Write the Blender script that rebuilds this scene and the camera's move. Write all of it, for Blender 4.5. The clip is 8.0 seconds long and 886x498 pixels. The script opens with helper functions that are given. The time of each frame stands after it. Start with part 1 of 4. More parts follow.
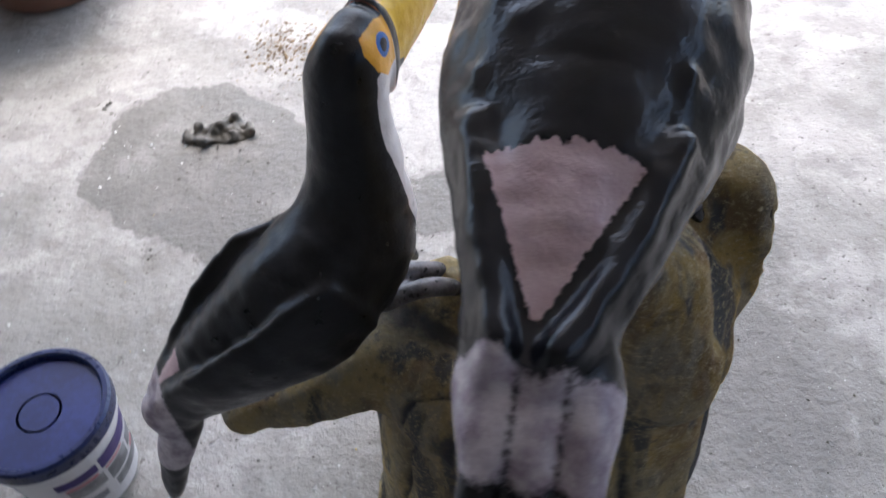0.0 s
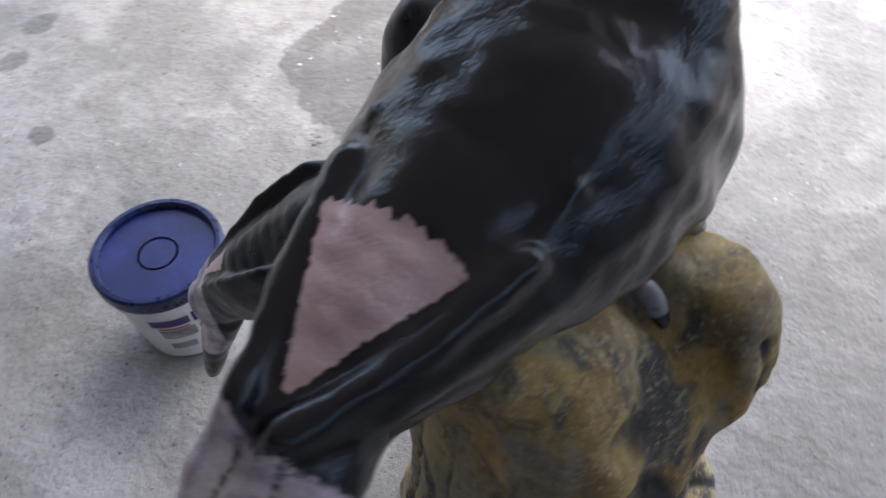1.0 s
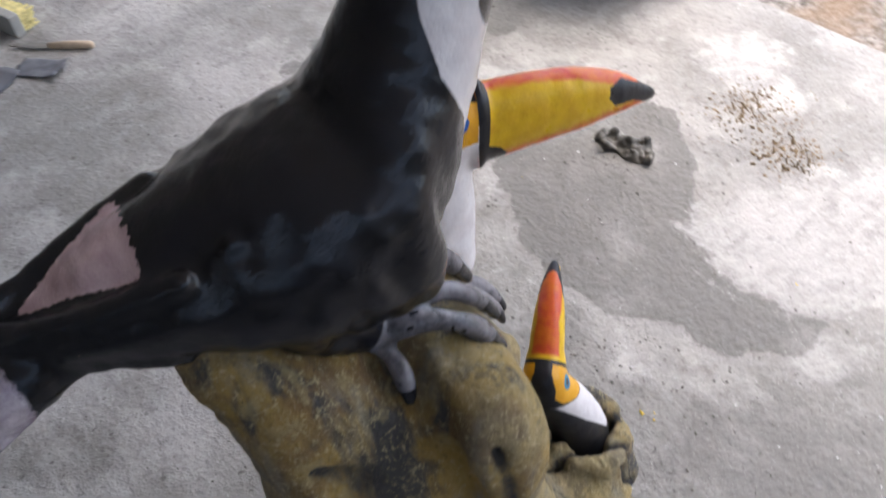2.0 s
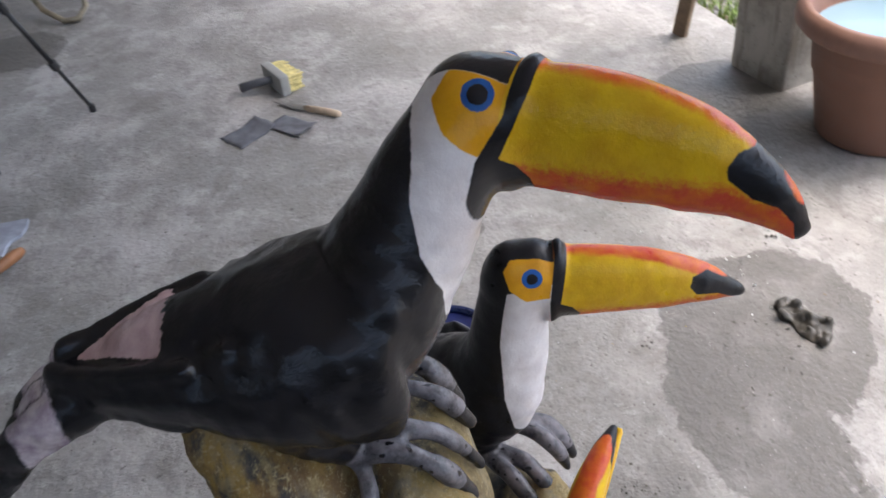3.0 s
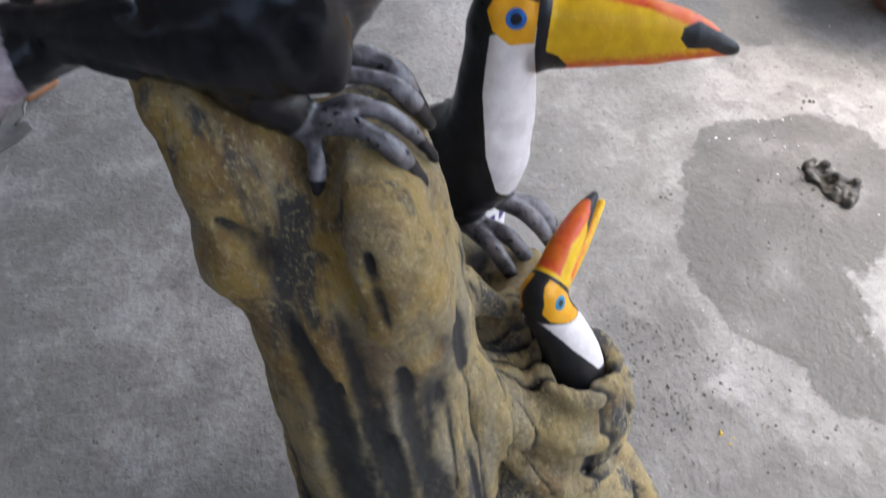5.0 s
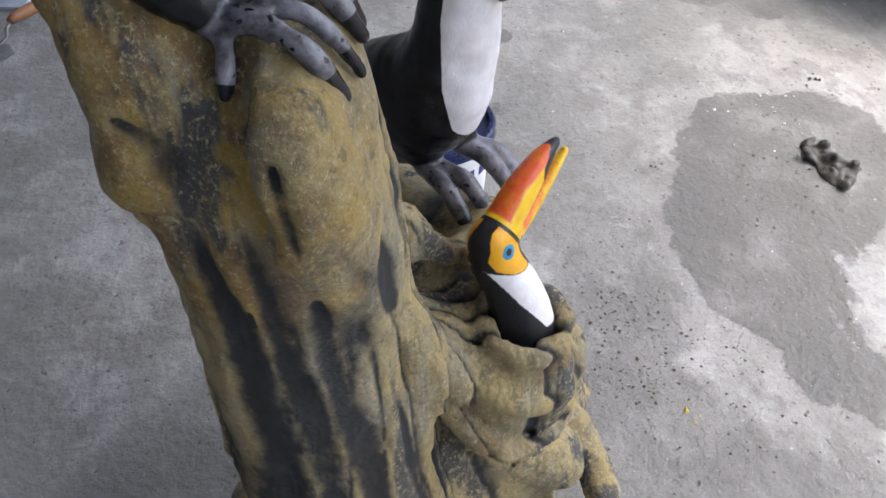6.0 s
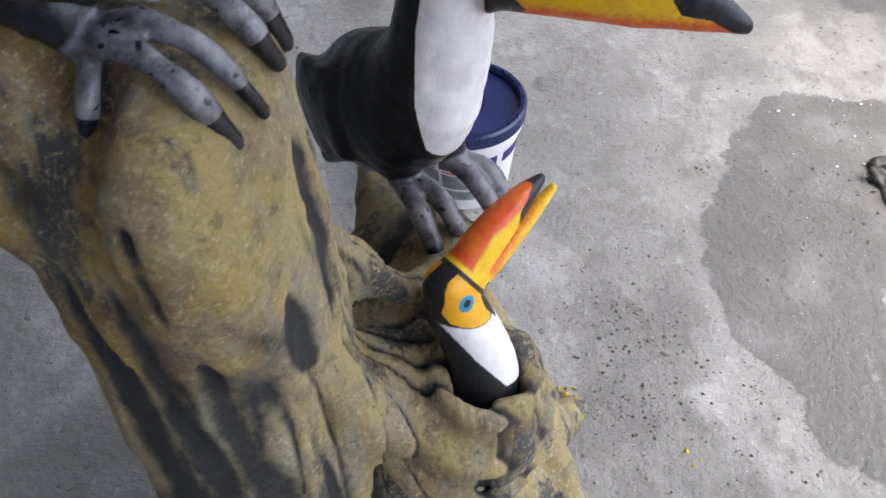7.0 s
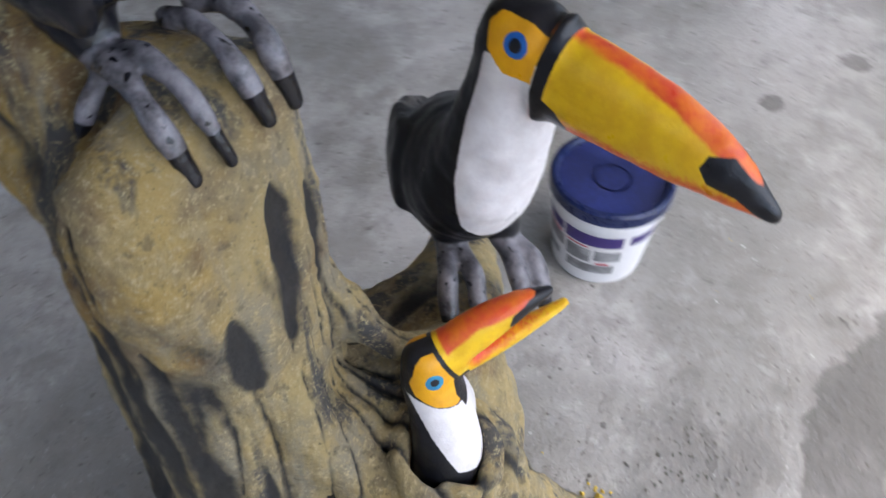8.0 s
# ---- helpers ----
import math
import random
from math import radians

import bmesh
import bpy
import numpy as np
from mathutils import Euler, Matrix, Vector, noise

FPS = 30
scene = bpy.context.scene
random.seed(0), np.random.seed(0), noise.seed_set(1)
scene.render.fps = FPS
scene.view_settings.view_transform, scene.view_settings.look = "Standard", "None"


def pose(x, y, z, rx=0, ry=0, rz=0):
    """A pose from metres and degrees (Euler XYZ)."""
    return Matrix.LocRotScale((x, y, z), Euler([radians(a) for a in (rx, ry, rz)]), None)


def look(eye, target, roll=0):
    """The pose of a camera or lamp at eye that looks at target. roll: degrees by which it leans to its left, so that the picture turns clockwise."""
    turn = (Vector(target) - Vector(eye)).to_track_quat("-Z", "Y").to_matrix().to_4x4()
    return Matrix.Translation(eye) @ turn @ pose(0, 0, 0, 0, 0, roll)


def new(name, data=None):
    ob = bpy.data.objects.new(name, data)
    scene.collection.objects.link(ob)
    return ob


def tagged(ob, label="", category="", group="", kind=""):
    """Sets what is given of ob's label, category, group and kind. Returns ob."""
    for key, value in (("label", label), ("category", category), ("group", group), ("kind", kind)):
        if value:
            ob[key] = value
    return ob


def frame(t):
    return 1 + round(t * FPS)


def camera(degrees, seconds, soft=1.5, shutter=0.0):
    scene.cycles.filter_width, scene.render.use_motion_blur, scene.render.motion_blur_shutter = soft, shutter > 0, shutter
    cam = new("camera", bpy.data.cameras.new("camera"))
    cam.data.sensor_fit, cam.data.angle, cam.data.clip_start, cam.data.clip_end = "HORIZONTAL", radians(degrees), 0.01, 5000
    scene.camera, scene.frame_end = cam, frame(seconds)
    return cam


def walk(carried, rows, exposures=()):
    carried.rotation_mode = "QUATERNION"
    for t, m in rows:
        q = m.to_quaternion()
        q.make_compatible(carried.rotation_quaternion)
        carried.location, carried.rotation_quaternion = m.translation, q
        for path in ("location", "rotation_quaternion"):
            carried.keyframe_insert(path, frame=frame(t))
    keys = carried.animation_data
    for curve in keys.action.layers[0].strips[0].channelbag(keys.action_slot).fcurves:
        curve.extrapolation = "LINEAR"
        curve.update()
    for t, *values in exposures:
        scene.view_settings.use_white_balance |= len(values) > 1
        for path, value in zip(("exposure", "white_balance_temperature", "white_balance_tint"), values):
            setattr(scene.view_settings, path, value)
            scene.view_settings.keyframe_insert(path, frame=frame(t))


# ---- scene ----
cam = camera(54.8, 8.0, soft=1.5, shutter=0.4)
PATH = [
    (0, (0.102, 0.128, 1.28), (-0.002, 1.418, -0.245), -5.7),
    (0.5, (0.177, 0.177, 1.273), (-0.102, 1.334, -0.334), -4.1),
    (1, (0.25, 0.223, 1.282), (-0.329, 1.276, -0.318), -5.6),
    (1.5, (0.426, 0.295, 1.32), (-0.491, 1.206, -0.206), -6.4),
    (2, (0.52, 0.345, 1.342), (-0.629, 1.11, -0.105), -7.8),
    (2.2, (0.529, 0.382, 1.366), (-0.701, 1.098, -0.039), -7.4),
    (3.3, (0.658, 0.486, 1.41), (-0.919, 0.797, 0.22), -6.9),
    (3.5, (0.683, 0.491, 1.401), (-0.918, 0.786, 0.239), -7.0),
    (4, (0.72, 0.495, 1.383), (-0.9, 0.757, 0.24), -6.7),
    (4.5, (0.732, 0.503, 1.337), (-0.854, 0.764, 0.147), -6.9),
    (4.8, (0.736, 0.498, 1.291), (-0.753, 0.74, -0.022), -6.5),
    (5, (0.735, 0.499, 1.268), (-0.692, 0.732, -0.115), -6.6),
    (5.2, (0.733, 0.51, 1.243), (-0.661, 0.75, -0.172), -6.4),
    (6.3, (0.716, 0.591, 1.197), (-0.662, 0.754, -0.244), -0.5),
    (6.5, (0.678, 0.618, 1.191), (-0.672, 0.731, -0.28), 0.4),
    (7, (0.594, 0.674, 1.185), (-0.691, 0.718, -0.347), -1.1),
    (7.5, (0.549, 0.719, 1.208), (-0.716, 0.708, -0.341), 0.8),
    (8, (0.535, 0.841, 1.233), (-0.696, 0.406, -0.282), 1.8),
]
walk(cam, [(t, look(eye, target, roll)) for t, eye, target, roll in PATH],
     [(0.0, 2.17, 6100, 9), (0.5, 2.38, 6200, 9), (1.0, 2.28, 6100, 10), (1.5, 2.1, 6350, 10), (3.5, 2.08, 6480, 10), (5.0, 2.18, 6350, 9), (6.5, 2.2, 6250, 8), (8.0, 2.2, 6250, 8)])


# ---- world and light ----
world = bpy.data.worlds.new("sky")
scene.world = world
world.use_nodes = True
wn = world.node_tree
sky = wn.nodes.new("ShaderNodeTexSky")
sky.sky_type, sky.sun_disc = "NISHITA", False
sky.sun_elevation, sky.sun_rotation = radians(65), radians(9)
sky.air_density, sky.dust_density = 1.0, 4.0
wn.links.new(sky.outputs[0], wn.nodes["Background"].inputs[0])
wn.nodes["Background"].inputs[1].default_value = 0.15
sun = new("sun", bpy.data.lights.new("sun", "SUN"))
sun.data.energy, sun.data.angle, sun.data.color = 0.36, radians(40), (1.0, 0.97, 0.92)
sun.matrix_world = look((0.6, 3.7, 8), (0, 0, 0))


# ---- materials ----
def nodes_of(name, rough=0.6, metal=0.0):
    m = bpy.data.materials.new(name)
    m.use_nodes = True
    b = m.node_tree.nodes["Principled BSDF"]
    b.inputs["Roughness"].default_value = rough
    b.inputs["Metallic"].default_value = metal
    return m, m.node_tree, b


def add(nt, kind, **sockets):
    n = nt.nodes.new(kind)
    for key, value in sockets.items():
        n.inputs[key].default_value = value
    return n


def noise_node(nt, scale, detail=4.0, rough=0.55, coord=None, squash=None):
    n = add(nt, "ShaderNodeTexNoise", Scale=scale, Detail=detail, Roughness=rough)
    if coord is None:
        coord = nt.nodes.new("ShaderNodeTexCoord").outputs["Object"]
    if squash:
        mp = nt.nodes.new("ShaderNodeMapping")
        mp.inputs["Scale"].default_value = squash
        nt.links.new(coord, mp.inputs["Vector"])
        coord = mp.outputs["Vector"]
    nt.links.new(coord, n.inputs["Vector"])
    return n.outputs["Fac"]


def ramp(nt, fac, lo, hi, a=0.0, b=1.0):
    n = nt.nodes.new("ShaderNodeMapRange")
    n.interpolation_type = "SMOOTHSTEP"
    nt.links.new(fac, n.inputs["Value"])
    for key, value in (("From Min", lo), ("From Max", hi), ("To Min", a), ("To Max", b)):
        n.inputs[key].default_value = value
    return n.outputs["Result"]


def maths(nt, op, a, b):
    n = nt.nodes.new("ShaderNodeMath")
    n.operation = op
    for i, v in enumerate((a, b)):
        if isinstance(v, (int, float)):
            n.inputs[i].default_value = v
        else:
            nt.links.new(v, n.inputs[i])
    return n.outputs[0]


def mix(nt, fac, a, b):
    n = nt.nodes.new("ShaderNodeMix")
    n.data_type = "RGBA"
    for sock, v in ((n.inputs[0], fac), (n.inputs[6], a), (n.inputs[7], b)):
        if isinstance(v, (int, float)):
            sock.default_value = v
        elif isinstance(v, tuple):
            sock.default_value = (*v, 1)
        else:
            nt.links.new(v, sock)
    return n.outputs[2]


def attribute(nt, name):
    n = nt.nodes.new("ShaderNodeAttribute")
    n.attribute_name = name
    return n.outputs["Fac"]


def bump(nt, b, height, strength=0.3, distance=0.002):
    n = nt.nodes.new("ShaderNodeBump")
    n.inputs["Strength"].default_value, n.inputs["Distance"].default_value = strength, distance
    nt.links.new(height, n.inputs["Height"])
    nt.links.new(n.outputs[0], b.inputs["Normal"])


def plain(name, colour, rough=0.6, metal=0.0, vary=0.25, scale=30.0, relief=0.15, depth=0.001):
    """A material of one paint or stuff with grain, stains and fine relief."""
    m, nt, b = nodes_of(name, rough, metal)
    dark = tuple(c * (1 - vary) for c in colour)
    light = tuple(min(1.0, c * (1 + vary * 0.6)) for c in colour)
    big = noise_node(nt, scale * 0.18, 3.0)
    fine = noise_node(nt, scale * 2.2, 5.0, 0.65)
    f = maths(nt, "ADD", maths(nt, "MULTIPLY", big, 0.65), maths(nt, "MULTIPLY", fine, 0.35))
    nt.links.new(mix(nt, ramp(nt, f, 0.35, 0.65), dark, light), b.inputs["Base Color"])
    nt.links.new(ramp(nt, fine, 0.3, 0.7, rough * 0.85, min(1.0, rough * 1.15)), b.inputs["Roughness"])
    bump(nt, b, fine, relief, depth)
    return m


def layered(name, base, layers, rough=0.35, grain=0.25, shine=0.5):
    """Hand painted cement: a base coat, and over it coats whose outlines are kept on the mesh as distances in metres.
    A layer is (outline, colour, second colour, raggedness in metres, softness in metres)."""
    m, nt, b = nodes_of(name, rough)
    b.inputs["Specular IOR Level"].default_value = shine
    coord = nt.nodes.new("ShaderNodeTexCoord").outputs["Object"]
    streak = noise_node(nt, 55, 4.0, 0.6, coord)
    dabs = noise_node(nt, 150, 3.0, 0.55, coord, (1.0, 0.35, 1.0))
    edge = noise_node(nt, 260, 3.0, 0.6, coord)
    fine = noise_node(nt, 420, 4.0, 0.6, coord)
    col = mix(nt, ramp(nt, streak, 0.35, 0.7), base[0], base[1])
    for outline, one, two, ragged, soft in layers:
        d = attribute(nt, outline)
        wob = maths(nt, "MULTIPLY", maths(nt, "SUBTRACT", edge, 0.5), ragged * 4)
        f = ramp(nt, maths(nt, "ADD", d, wob), -soft, soft)
        col = mix(nt, f, col, mix(nt, ramp(nt, streak, 0.3, 0.7), one, two))
    nt.links.new(col, b.inputs["Base Color"])
    nt.links.new(ramp(nt, streak, 0.3, 0.75, rough * 0.75, rough * 1.35), b.inputs["Roughness"])
    h = maths(nt, "ADD", maths(nt, "ADD", maths(nt, "MULTIPLY", streak, 0.8), maths(nt, "MULTIPLY", dabs, 0.13)), maths(nt, "MULTIPLY", fine, 0.2))
    bump(nt, b, h, grain, 0.004)
    return m


BLACK = ((0.0042, 0.0045, 0.0065), (0.0095, 0.010, 0.0145))
YELLOW, AMBER, ORANGE, RED = (0.80, 0.51, 0.011), (0.68, 0.38, 0.008), (0.72, 0.17, 0.010), (0.62, 0.055, 0.025)
WHITE, WHITE2 = (0.76, 0.73, 0.73), (0.66, 0.62, 0.62)
PINK, PINK2 = (0.58, 0.43, 0.44), (0.47, 0.33, 0.34)
FACE, FACE2 = (0.76, 0.37, 0.006), (0.66, 0.30, 0.005)
BLUE, BLUE2 = (0.010, 0.06, 0.25), (0.015, 0.10, 0.32)
GREY, GREY2 = (0.050, 0.048, 0.053), (0.21, 0.198, 0.215)


def bird_paint(name, rough, iris=(BLUE, BLUE2), grain=0.3):
    return layered(name, BLACK, [
        ("pink", PINK, PINK2, 0.0014, 0.0008), ("rump", (0.60, 0.54, 0.57), (0.27, 0.21, 0.26), 0.0016, 0.0022),
        ("foot", GREY, GREY2, 0.0006, 0.002), ("speck", BLACK[0], BLACK[1], 0.0004, 0.0006), ("nail", BLACK[0], BLACK[1], 0.0003, 0.0006),
        ("throat", WHITE, WHITE2, 0.0005, 0.0007), ("face", FACE, FACE2, 0.0003, 0.0006),
        ("beak", YELLOW, AMBER, 0.0004, 0.0006), ("low", ORANGE, RED, 0.0045, 0.007), ("lip", RED, RED, 0.0012, 0.004), ("ridge", RED, ORANGE, 0.0005, 0.0016),
        ("dark", BLACK[0], BLACK[1], 0.0003, 0.0006), ("iris", *iris, 0.0004, 0.0005), ("pupil", BLACK[0], BLACK[1], 0.0002, 0.0004)], rough, grain, 0.42)


gloss_paint = bird_paint("glossy_bird_paint", 0.2, grain=0.42)
satin_paint = bird_paint("satin_bird_paint", 0.36, ((0.012, 0.09, 0.36), (0.02, 0.14, 0.45)))
young_paint = bird_paint("young_bird_paint", 0.4, ((0.02, 0.17, 0.32), (0.03, 0.24, 0.40)))


# ---- solid modelling: smooth union of lofts on a grid ----
class Solid:
    """A distance field on a grid. Rounded lofts are blended into it; mesh() draws its skin."""

    def __init__(self, lo, hi, cell):
        self.lo, self.cell = np.array(lo, float), cell
        self.n = np.ceil((np.array(hi) - self.lo) / cell).astype(int) + 1
        self.f = np.full(self.n, 0.06, np.float32)

    def window(self, lo, hi):
        a = np.clip(np.floor((lo - self.lo) / self.cell).astype(int), 0, self.n)
        b = np.clip(np.ceil((hi - self.lo) / self.cell).astype(int) + 1, 0, self.n)
        axes = [(self.lo[i] + self.cell * np.arange(a[i], b[i])).astype(np.float32) for i in range(3)]
        return tuple(slice(a[i], b[i]) for i in range(3)), np.meshgrid(*axes, indexing="ij", sparse=True)

    def blend(self, win, d, k, cut=False):
        f = self.f[win]
        if cut:
            h = np.clip(0.5 - 0.5 * (f + d) / k, 0, 1)
            self.f[win] = f * (1 - h) - d * h + k * h * (1 - h)
        else:
            h = np.clip(0.5 + 0.5 * (d - f) / k, 0, 1)
            self.f[win] = d * (1 - h) + f * h - k * h * (1 - h)

    def loft(self, stations, side=None, k=0.01, fine=3, cut=False):
        """Stations (x, y, z, half height, half width); side: the direction in which the width is taken."""
        st = spline(np.array([s if len(s) == 5 else (*s, s[3]) for s in stations], float), fine)
        reach = st[:, 3:].max() + 0.032
        whole, _ = self.window((st[:, :3] - reach).min(0), (st[:, :3] + reach).max(0))
        own = np.full(self.f[whole].shape, 0.06, np.float32)
        for p, q in zip(st[:-1], st[1:]):
            a, b = p[:3], q[:3]
            ax = b - a
            length = np.linalg.norm(ax)
            ax = ax / length
            sd = np.cross(ax, (0, 0, 1)) if side is None else np.array(side, float)
            if np.linalg.norm(sd) < 1e-3:
                sd = np.array((1.0, 0, 0))
            sd = sd - ax * (sd @ ax)
            sd /= np.linalg.norm(sd)
            up = np.cross(sd, ax)
            m = max(p[3], p[4], q[3], q[4]) + 0.03
            win, (X, Y, Z) = self.window(np.minimum(a, b) - m, np.maximum(a, b) + m)
            X, Y, Z = X - a[0], Y - a[1], Z - a[2]
            t0 = X * ax[0] + Y * ax[1] + Z * ax[2]
            t = np.clip(t0 / length, 0, 1)
            over = t0 - t * length
            u = X * sd[0] + Y * sd[1] + Z * sd[2]
            v = X * up[0] + Y * up[1] + Z * up[2]
            hh, hw = p[3] + (q[3] - p[3]) * t, p[4] + (q[4] - p[4]) * t
            r = np.minimum(hh, hw)
            d = (np.sqrt((u / hw) ** 2 + (v / hh) ** 2 + (over / r) ** 2) - 1) * r
            rel = tuple(slice(w.start - o.start, w.stop - o.start) for w, o in zip(win, whole))
            own[rel] = np.minimum(own[rel], d)
        self.blend(whole, own, k, cut)

    def ring(self, centre, normal, big, small, k=0.01):
        c, n = np.array(centre), np.array(normal, float) / np.linalg.norm(normal)
        win, (X, Y, Z) = self.window(c - big - small - 0.03, c + big + small + 0.03)
        X, Y, Z = X - c[0], Y - c[1], Z - c[2]
        h = X * n[0] + Y * n[1] + Z * n[2]
        flat = np.sqrt(np.maximum(X * X + Y * Y + Z * Z - h * h, 0))
        self.blend(win, np.sqrt((flat - big) ** 2 + h * h) - small, k)

    def points(self):
        return np.meshgrid(*[(self.lo[i] + self.cell * np.arange(self.n[i])).astype(np.float32) for i in range(3)], indexing="ij", sparse=True)

    def skin(self, relax=3):
        """Vertices and quads of the zero surface (surface nets)."""
        f = self.f
        s = f < 0
        c = [slice(None, -1), slice(1, None)]
        n_in = sum(s[c[i], c[j], c[k]].astype(np.int8) for i in (0, 1) for j in (0, 1) for k in (0, 1))
        act = (n_in > 0) & (n_in < 8)
        idx = np.full(act.shape, -1, np.int64)
        cells = np.argwhere(act)
        idx[act] = np.arange(len(cells))
        acc, cnt = np.zeros((len(cells), 3)), np.zeros(len(cells))
        for axis in range(3):
            for i in (0, 1):
                for j in (0, 1):
                    o = np.insert(np.array((i, j)), axis, 0)
                    e = o.copy()
                    e[axis] = 1
                    fa, fb = f[tuple((cells + o).T)], f[tuple((cells + e).T)]
                    hit = (fa < 0) != (fb < 0)
                    t = np.where(hit, fa / np.where(hit, fa - fb, 1), 0)
                    p = o + np.eye(3)[axis] * t[:, None]
                    acc += p * hit[:, None]
                    cnt += hit
        verts = self.lo + self.cell * (cells + acc / cnt[:, None])
        quads = []
        for axis in range(3):
            b, d = [a for a in range(3) if a != axis]
            lo_, hi_ = [slice(None)] * 3, [slice(None)] * 3
            lo_[axis], hi_[axis] = slice(None, -1), slice(1, None)
            sa, sb = s[tuple(lo_)], s[tuple(hi_)]
            e = np.argwhere(sa != sb)
            e = e[(e[:, b] > 0) & (e[:, d] > 0) & (e[:, b] < self.n[b] - 1) & (e[:, d] < self.n[d] - 1)]
            ub, ud = np.eye(3, dtype=int)[b], np.eye(3, dtype=int)[d]
            q = np.stack([idx[tuple(x.T)] for x in (e, e - ub, e - ub - ud, e - ud)], 1)
            flip = sa[tuple(e.T)] ^ (axis == 1)
            q[~flip] = q[~flip][:, ::-1]
            quads.append(q)
        quads = np.concatenate(quads)
        for _ in range(relax):
            tot, num = np.zeros_like(verts), np.zeros(len(verts))
            for i in range(4):
                np.add.at(tot, quads[:, i], verts[quads[:, (i + 1) % 4]] + verts[quads[:, i - 1]])
                np.add.at(num, quads[:, i], 2)
            verts = 0.5 * verts + 0.5 * tot / np.maximum(num, 1)[:, None]
        return verts, quads


def spline(st, fine):
    """Rounds a row of stations off."""
    if len(st) < 3 or fine < 2:
        return st
    p = np.vstack([2 * st[0] - st[1], st, 2 * st[-1] - st[-2]])
    out = []
    for i in range(1, len(p) - 2):
        for t in np.arange(fine) / fine:
            a, b, c, d = p[i - 1], p[i], p[i + 1], p[i + 2]
            out.append(0.5 * (2 * b + (c - a) * t + (2 * a - 5 * b + 4 * c - d) * t * t + (3 * b - a - 3 * c + d) * t ** 3))
    out = np.array(out + [st[-1]])
    out[:, 3:] = np.maximum(out[:, 3:], st[:, 3:].min())
    return out


LATTICE = np.random.RandomState(4).rand(32, 32, 32).astype(np.float32)


def field_noise(X, Y, Z):
    """Smooth noise from 0 to 1 at the places given, in cells."""
    X, Y, Z = np.broadcast_arrays(X, Y, Z)
    i, j, k = (np.floor(v).astype(np.int64) for v in (X, Y, Z))
    u, v, w = (t * t * (3 - 2 * t) for t in (X - i, Y - j, Z - k))
    g = lambda a, b, c: LATTICE[(i + a) % 32, (j + b) % 32, (k + c) % 32]
    x0 = g(0, 0, 0) * (1 - u) + g(1, 0, 0) * u
    x1 = g(0, 1, 0) * (1 - u) + g(1, 1, 0) * u
    x2 = g(0, 0, 1) * (1 - u) + g(1, 0, 1) * u
    x3 = g(0, 1, 1) * (1 - u) + g(1, 1, 1) * u
    return (x0 * (1 - v) + x1 * v) * (1 - w) + (x2 * (1 - v) + x3 * v) * w


def outline(s, z, corners):
    """Signed distance to a polygon, positive inside."""
    c = np.array(corners, float)
    dist, inside = np.full(s.shape, 9.0), np.zeros(s.shape, bool)
    for (ax, az), (bx, bz) in zip(c, np.roll(c, -1, 0)):
        t = np.clip(((s - ax) * (bx - ax) + (z - az) * (bz - az)) / ((bx - ax) ** 2 + (bz - az) ** 2), 0, 1)
        dist = np.minimum(dist, np.hypot(s - ax - t * (bx - ax), z - az - t * (bz - az)))
        cross = (az > z) != (bz > z)
        with np.errstate(divide="ignore", invalid="ignore"):
            inside ^= cross & (s < (bx - ax) * (z - az) / (bz - az) + ax)
    return np.where(inside, dist, -dist)


def near_path(P, path):
    """Distance from places to a broken line."""
    best = np.full(len(P), 9.0)
    for a, b in zip(path[:-1], path[1:]):
        a, b = np.array(a[:3]), np.array(b[:3])
        t = np.clip((P - a) @ (b - a) / ((b - a) @ (b - a)), 0, 1)
        best = np.minimum(best, np.linalg.norm(P - a - t[:, None] * (b - a), axis=1))
    return best


class Plane:
    """An upright plane of symmetry: a place and a heading; along it, to its right, and up."""

    def __init__(self, x, y, heading):
        a = radians(heading)
        self.o, self.u, self.r = np.array((x, y, 0)), np.array((math.cos(a), math.sin(a), 0)), np.array((math.sin(a), -math.cos(a), 0))

    def at(self, s, z, right=0.0):
        return tuple(self.o + s * self.u + right * self.r + np.array((0, 0, z)))

    def st(self, s, z, hh, hw, right=0.0):
        return (*self.at(s, z, right), hh, hw)

    def of(self, P):
        d = P - self.o
        return d @ self.u, d @ self.r, P[:, 2]


def skin_object(name, verts, quads, base, material, marks=None):
    me = bpy.data.meshes.new(name)
    me.from_pydata((verts - np.array(base)).tolist(), [], quads.tolist())
    me.polygons.foreach_set("use_smooth", np.ones(len(me.polygons), bool))
    for key, values in (marks or {}).items():
        me.attributes.new(key, "FLOAT", "POINT").data.foreach_set("value", np.asarray(values, np.float32))
    me.materials.append(material)
    ob = new(name, me)
    ob.location = base
    return ob


def toes(solid, feet, k=0.004):
    for path in feet:
        solid.loft(path, k=k)


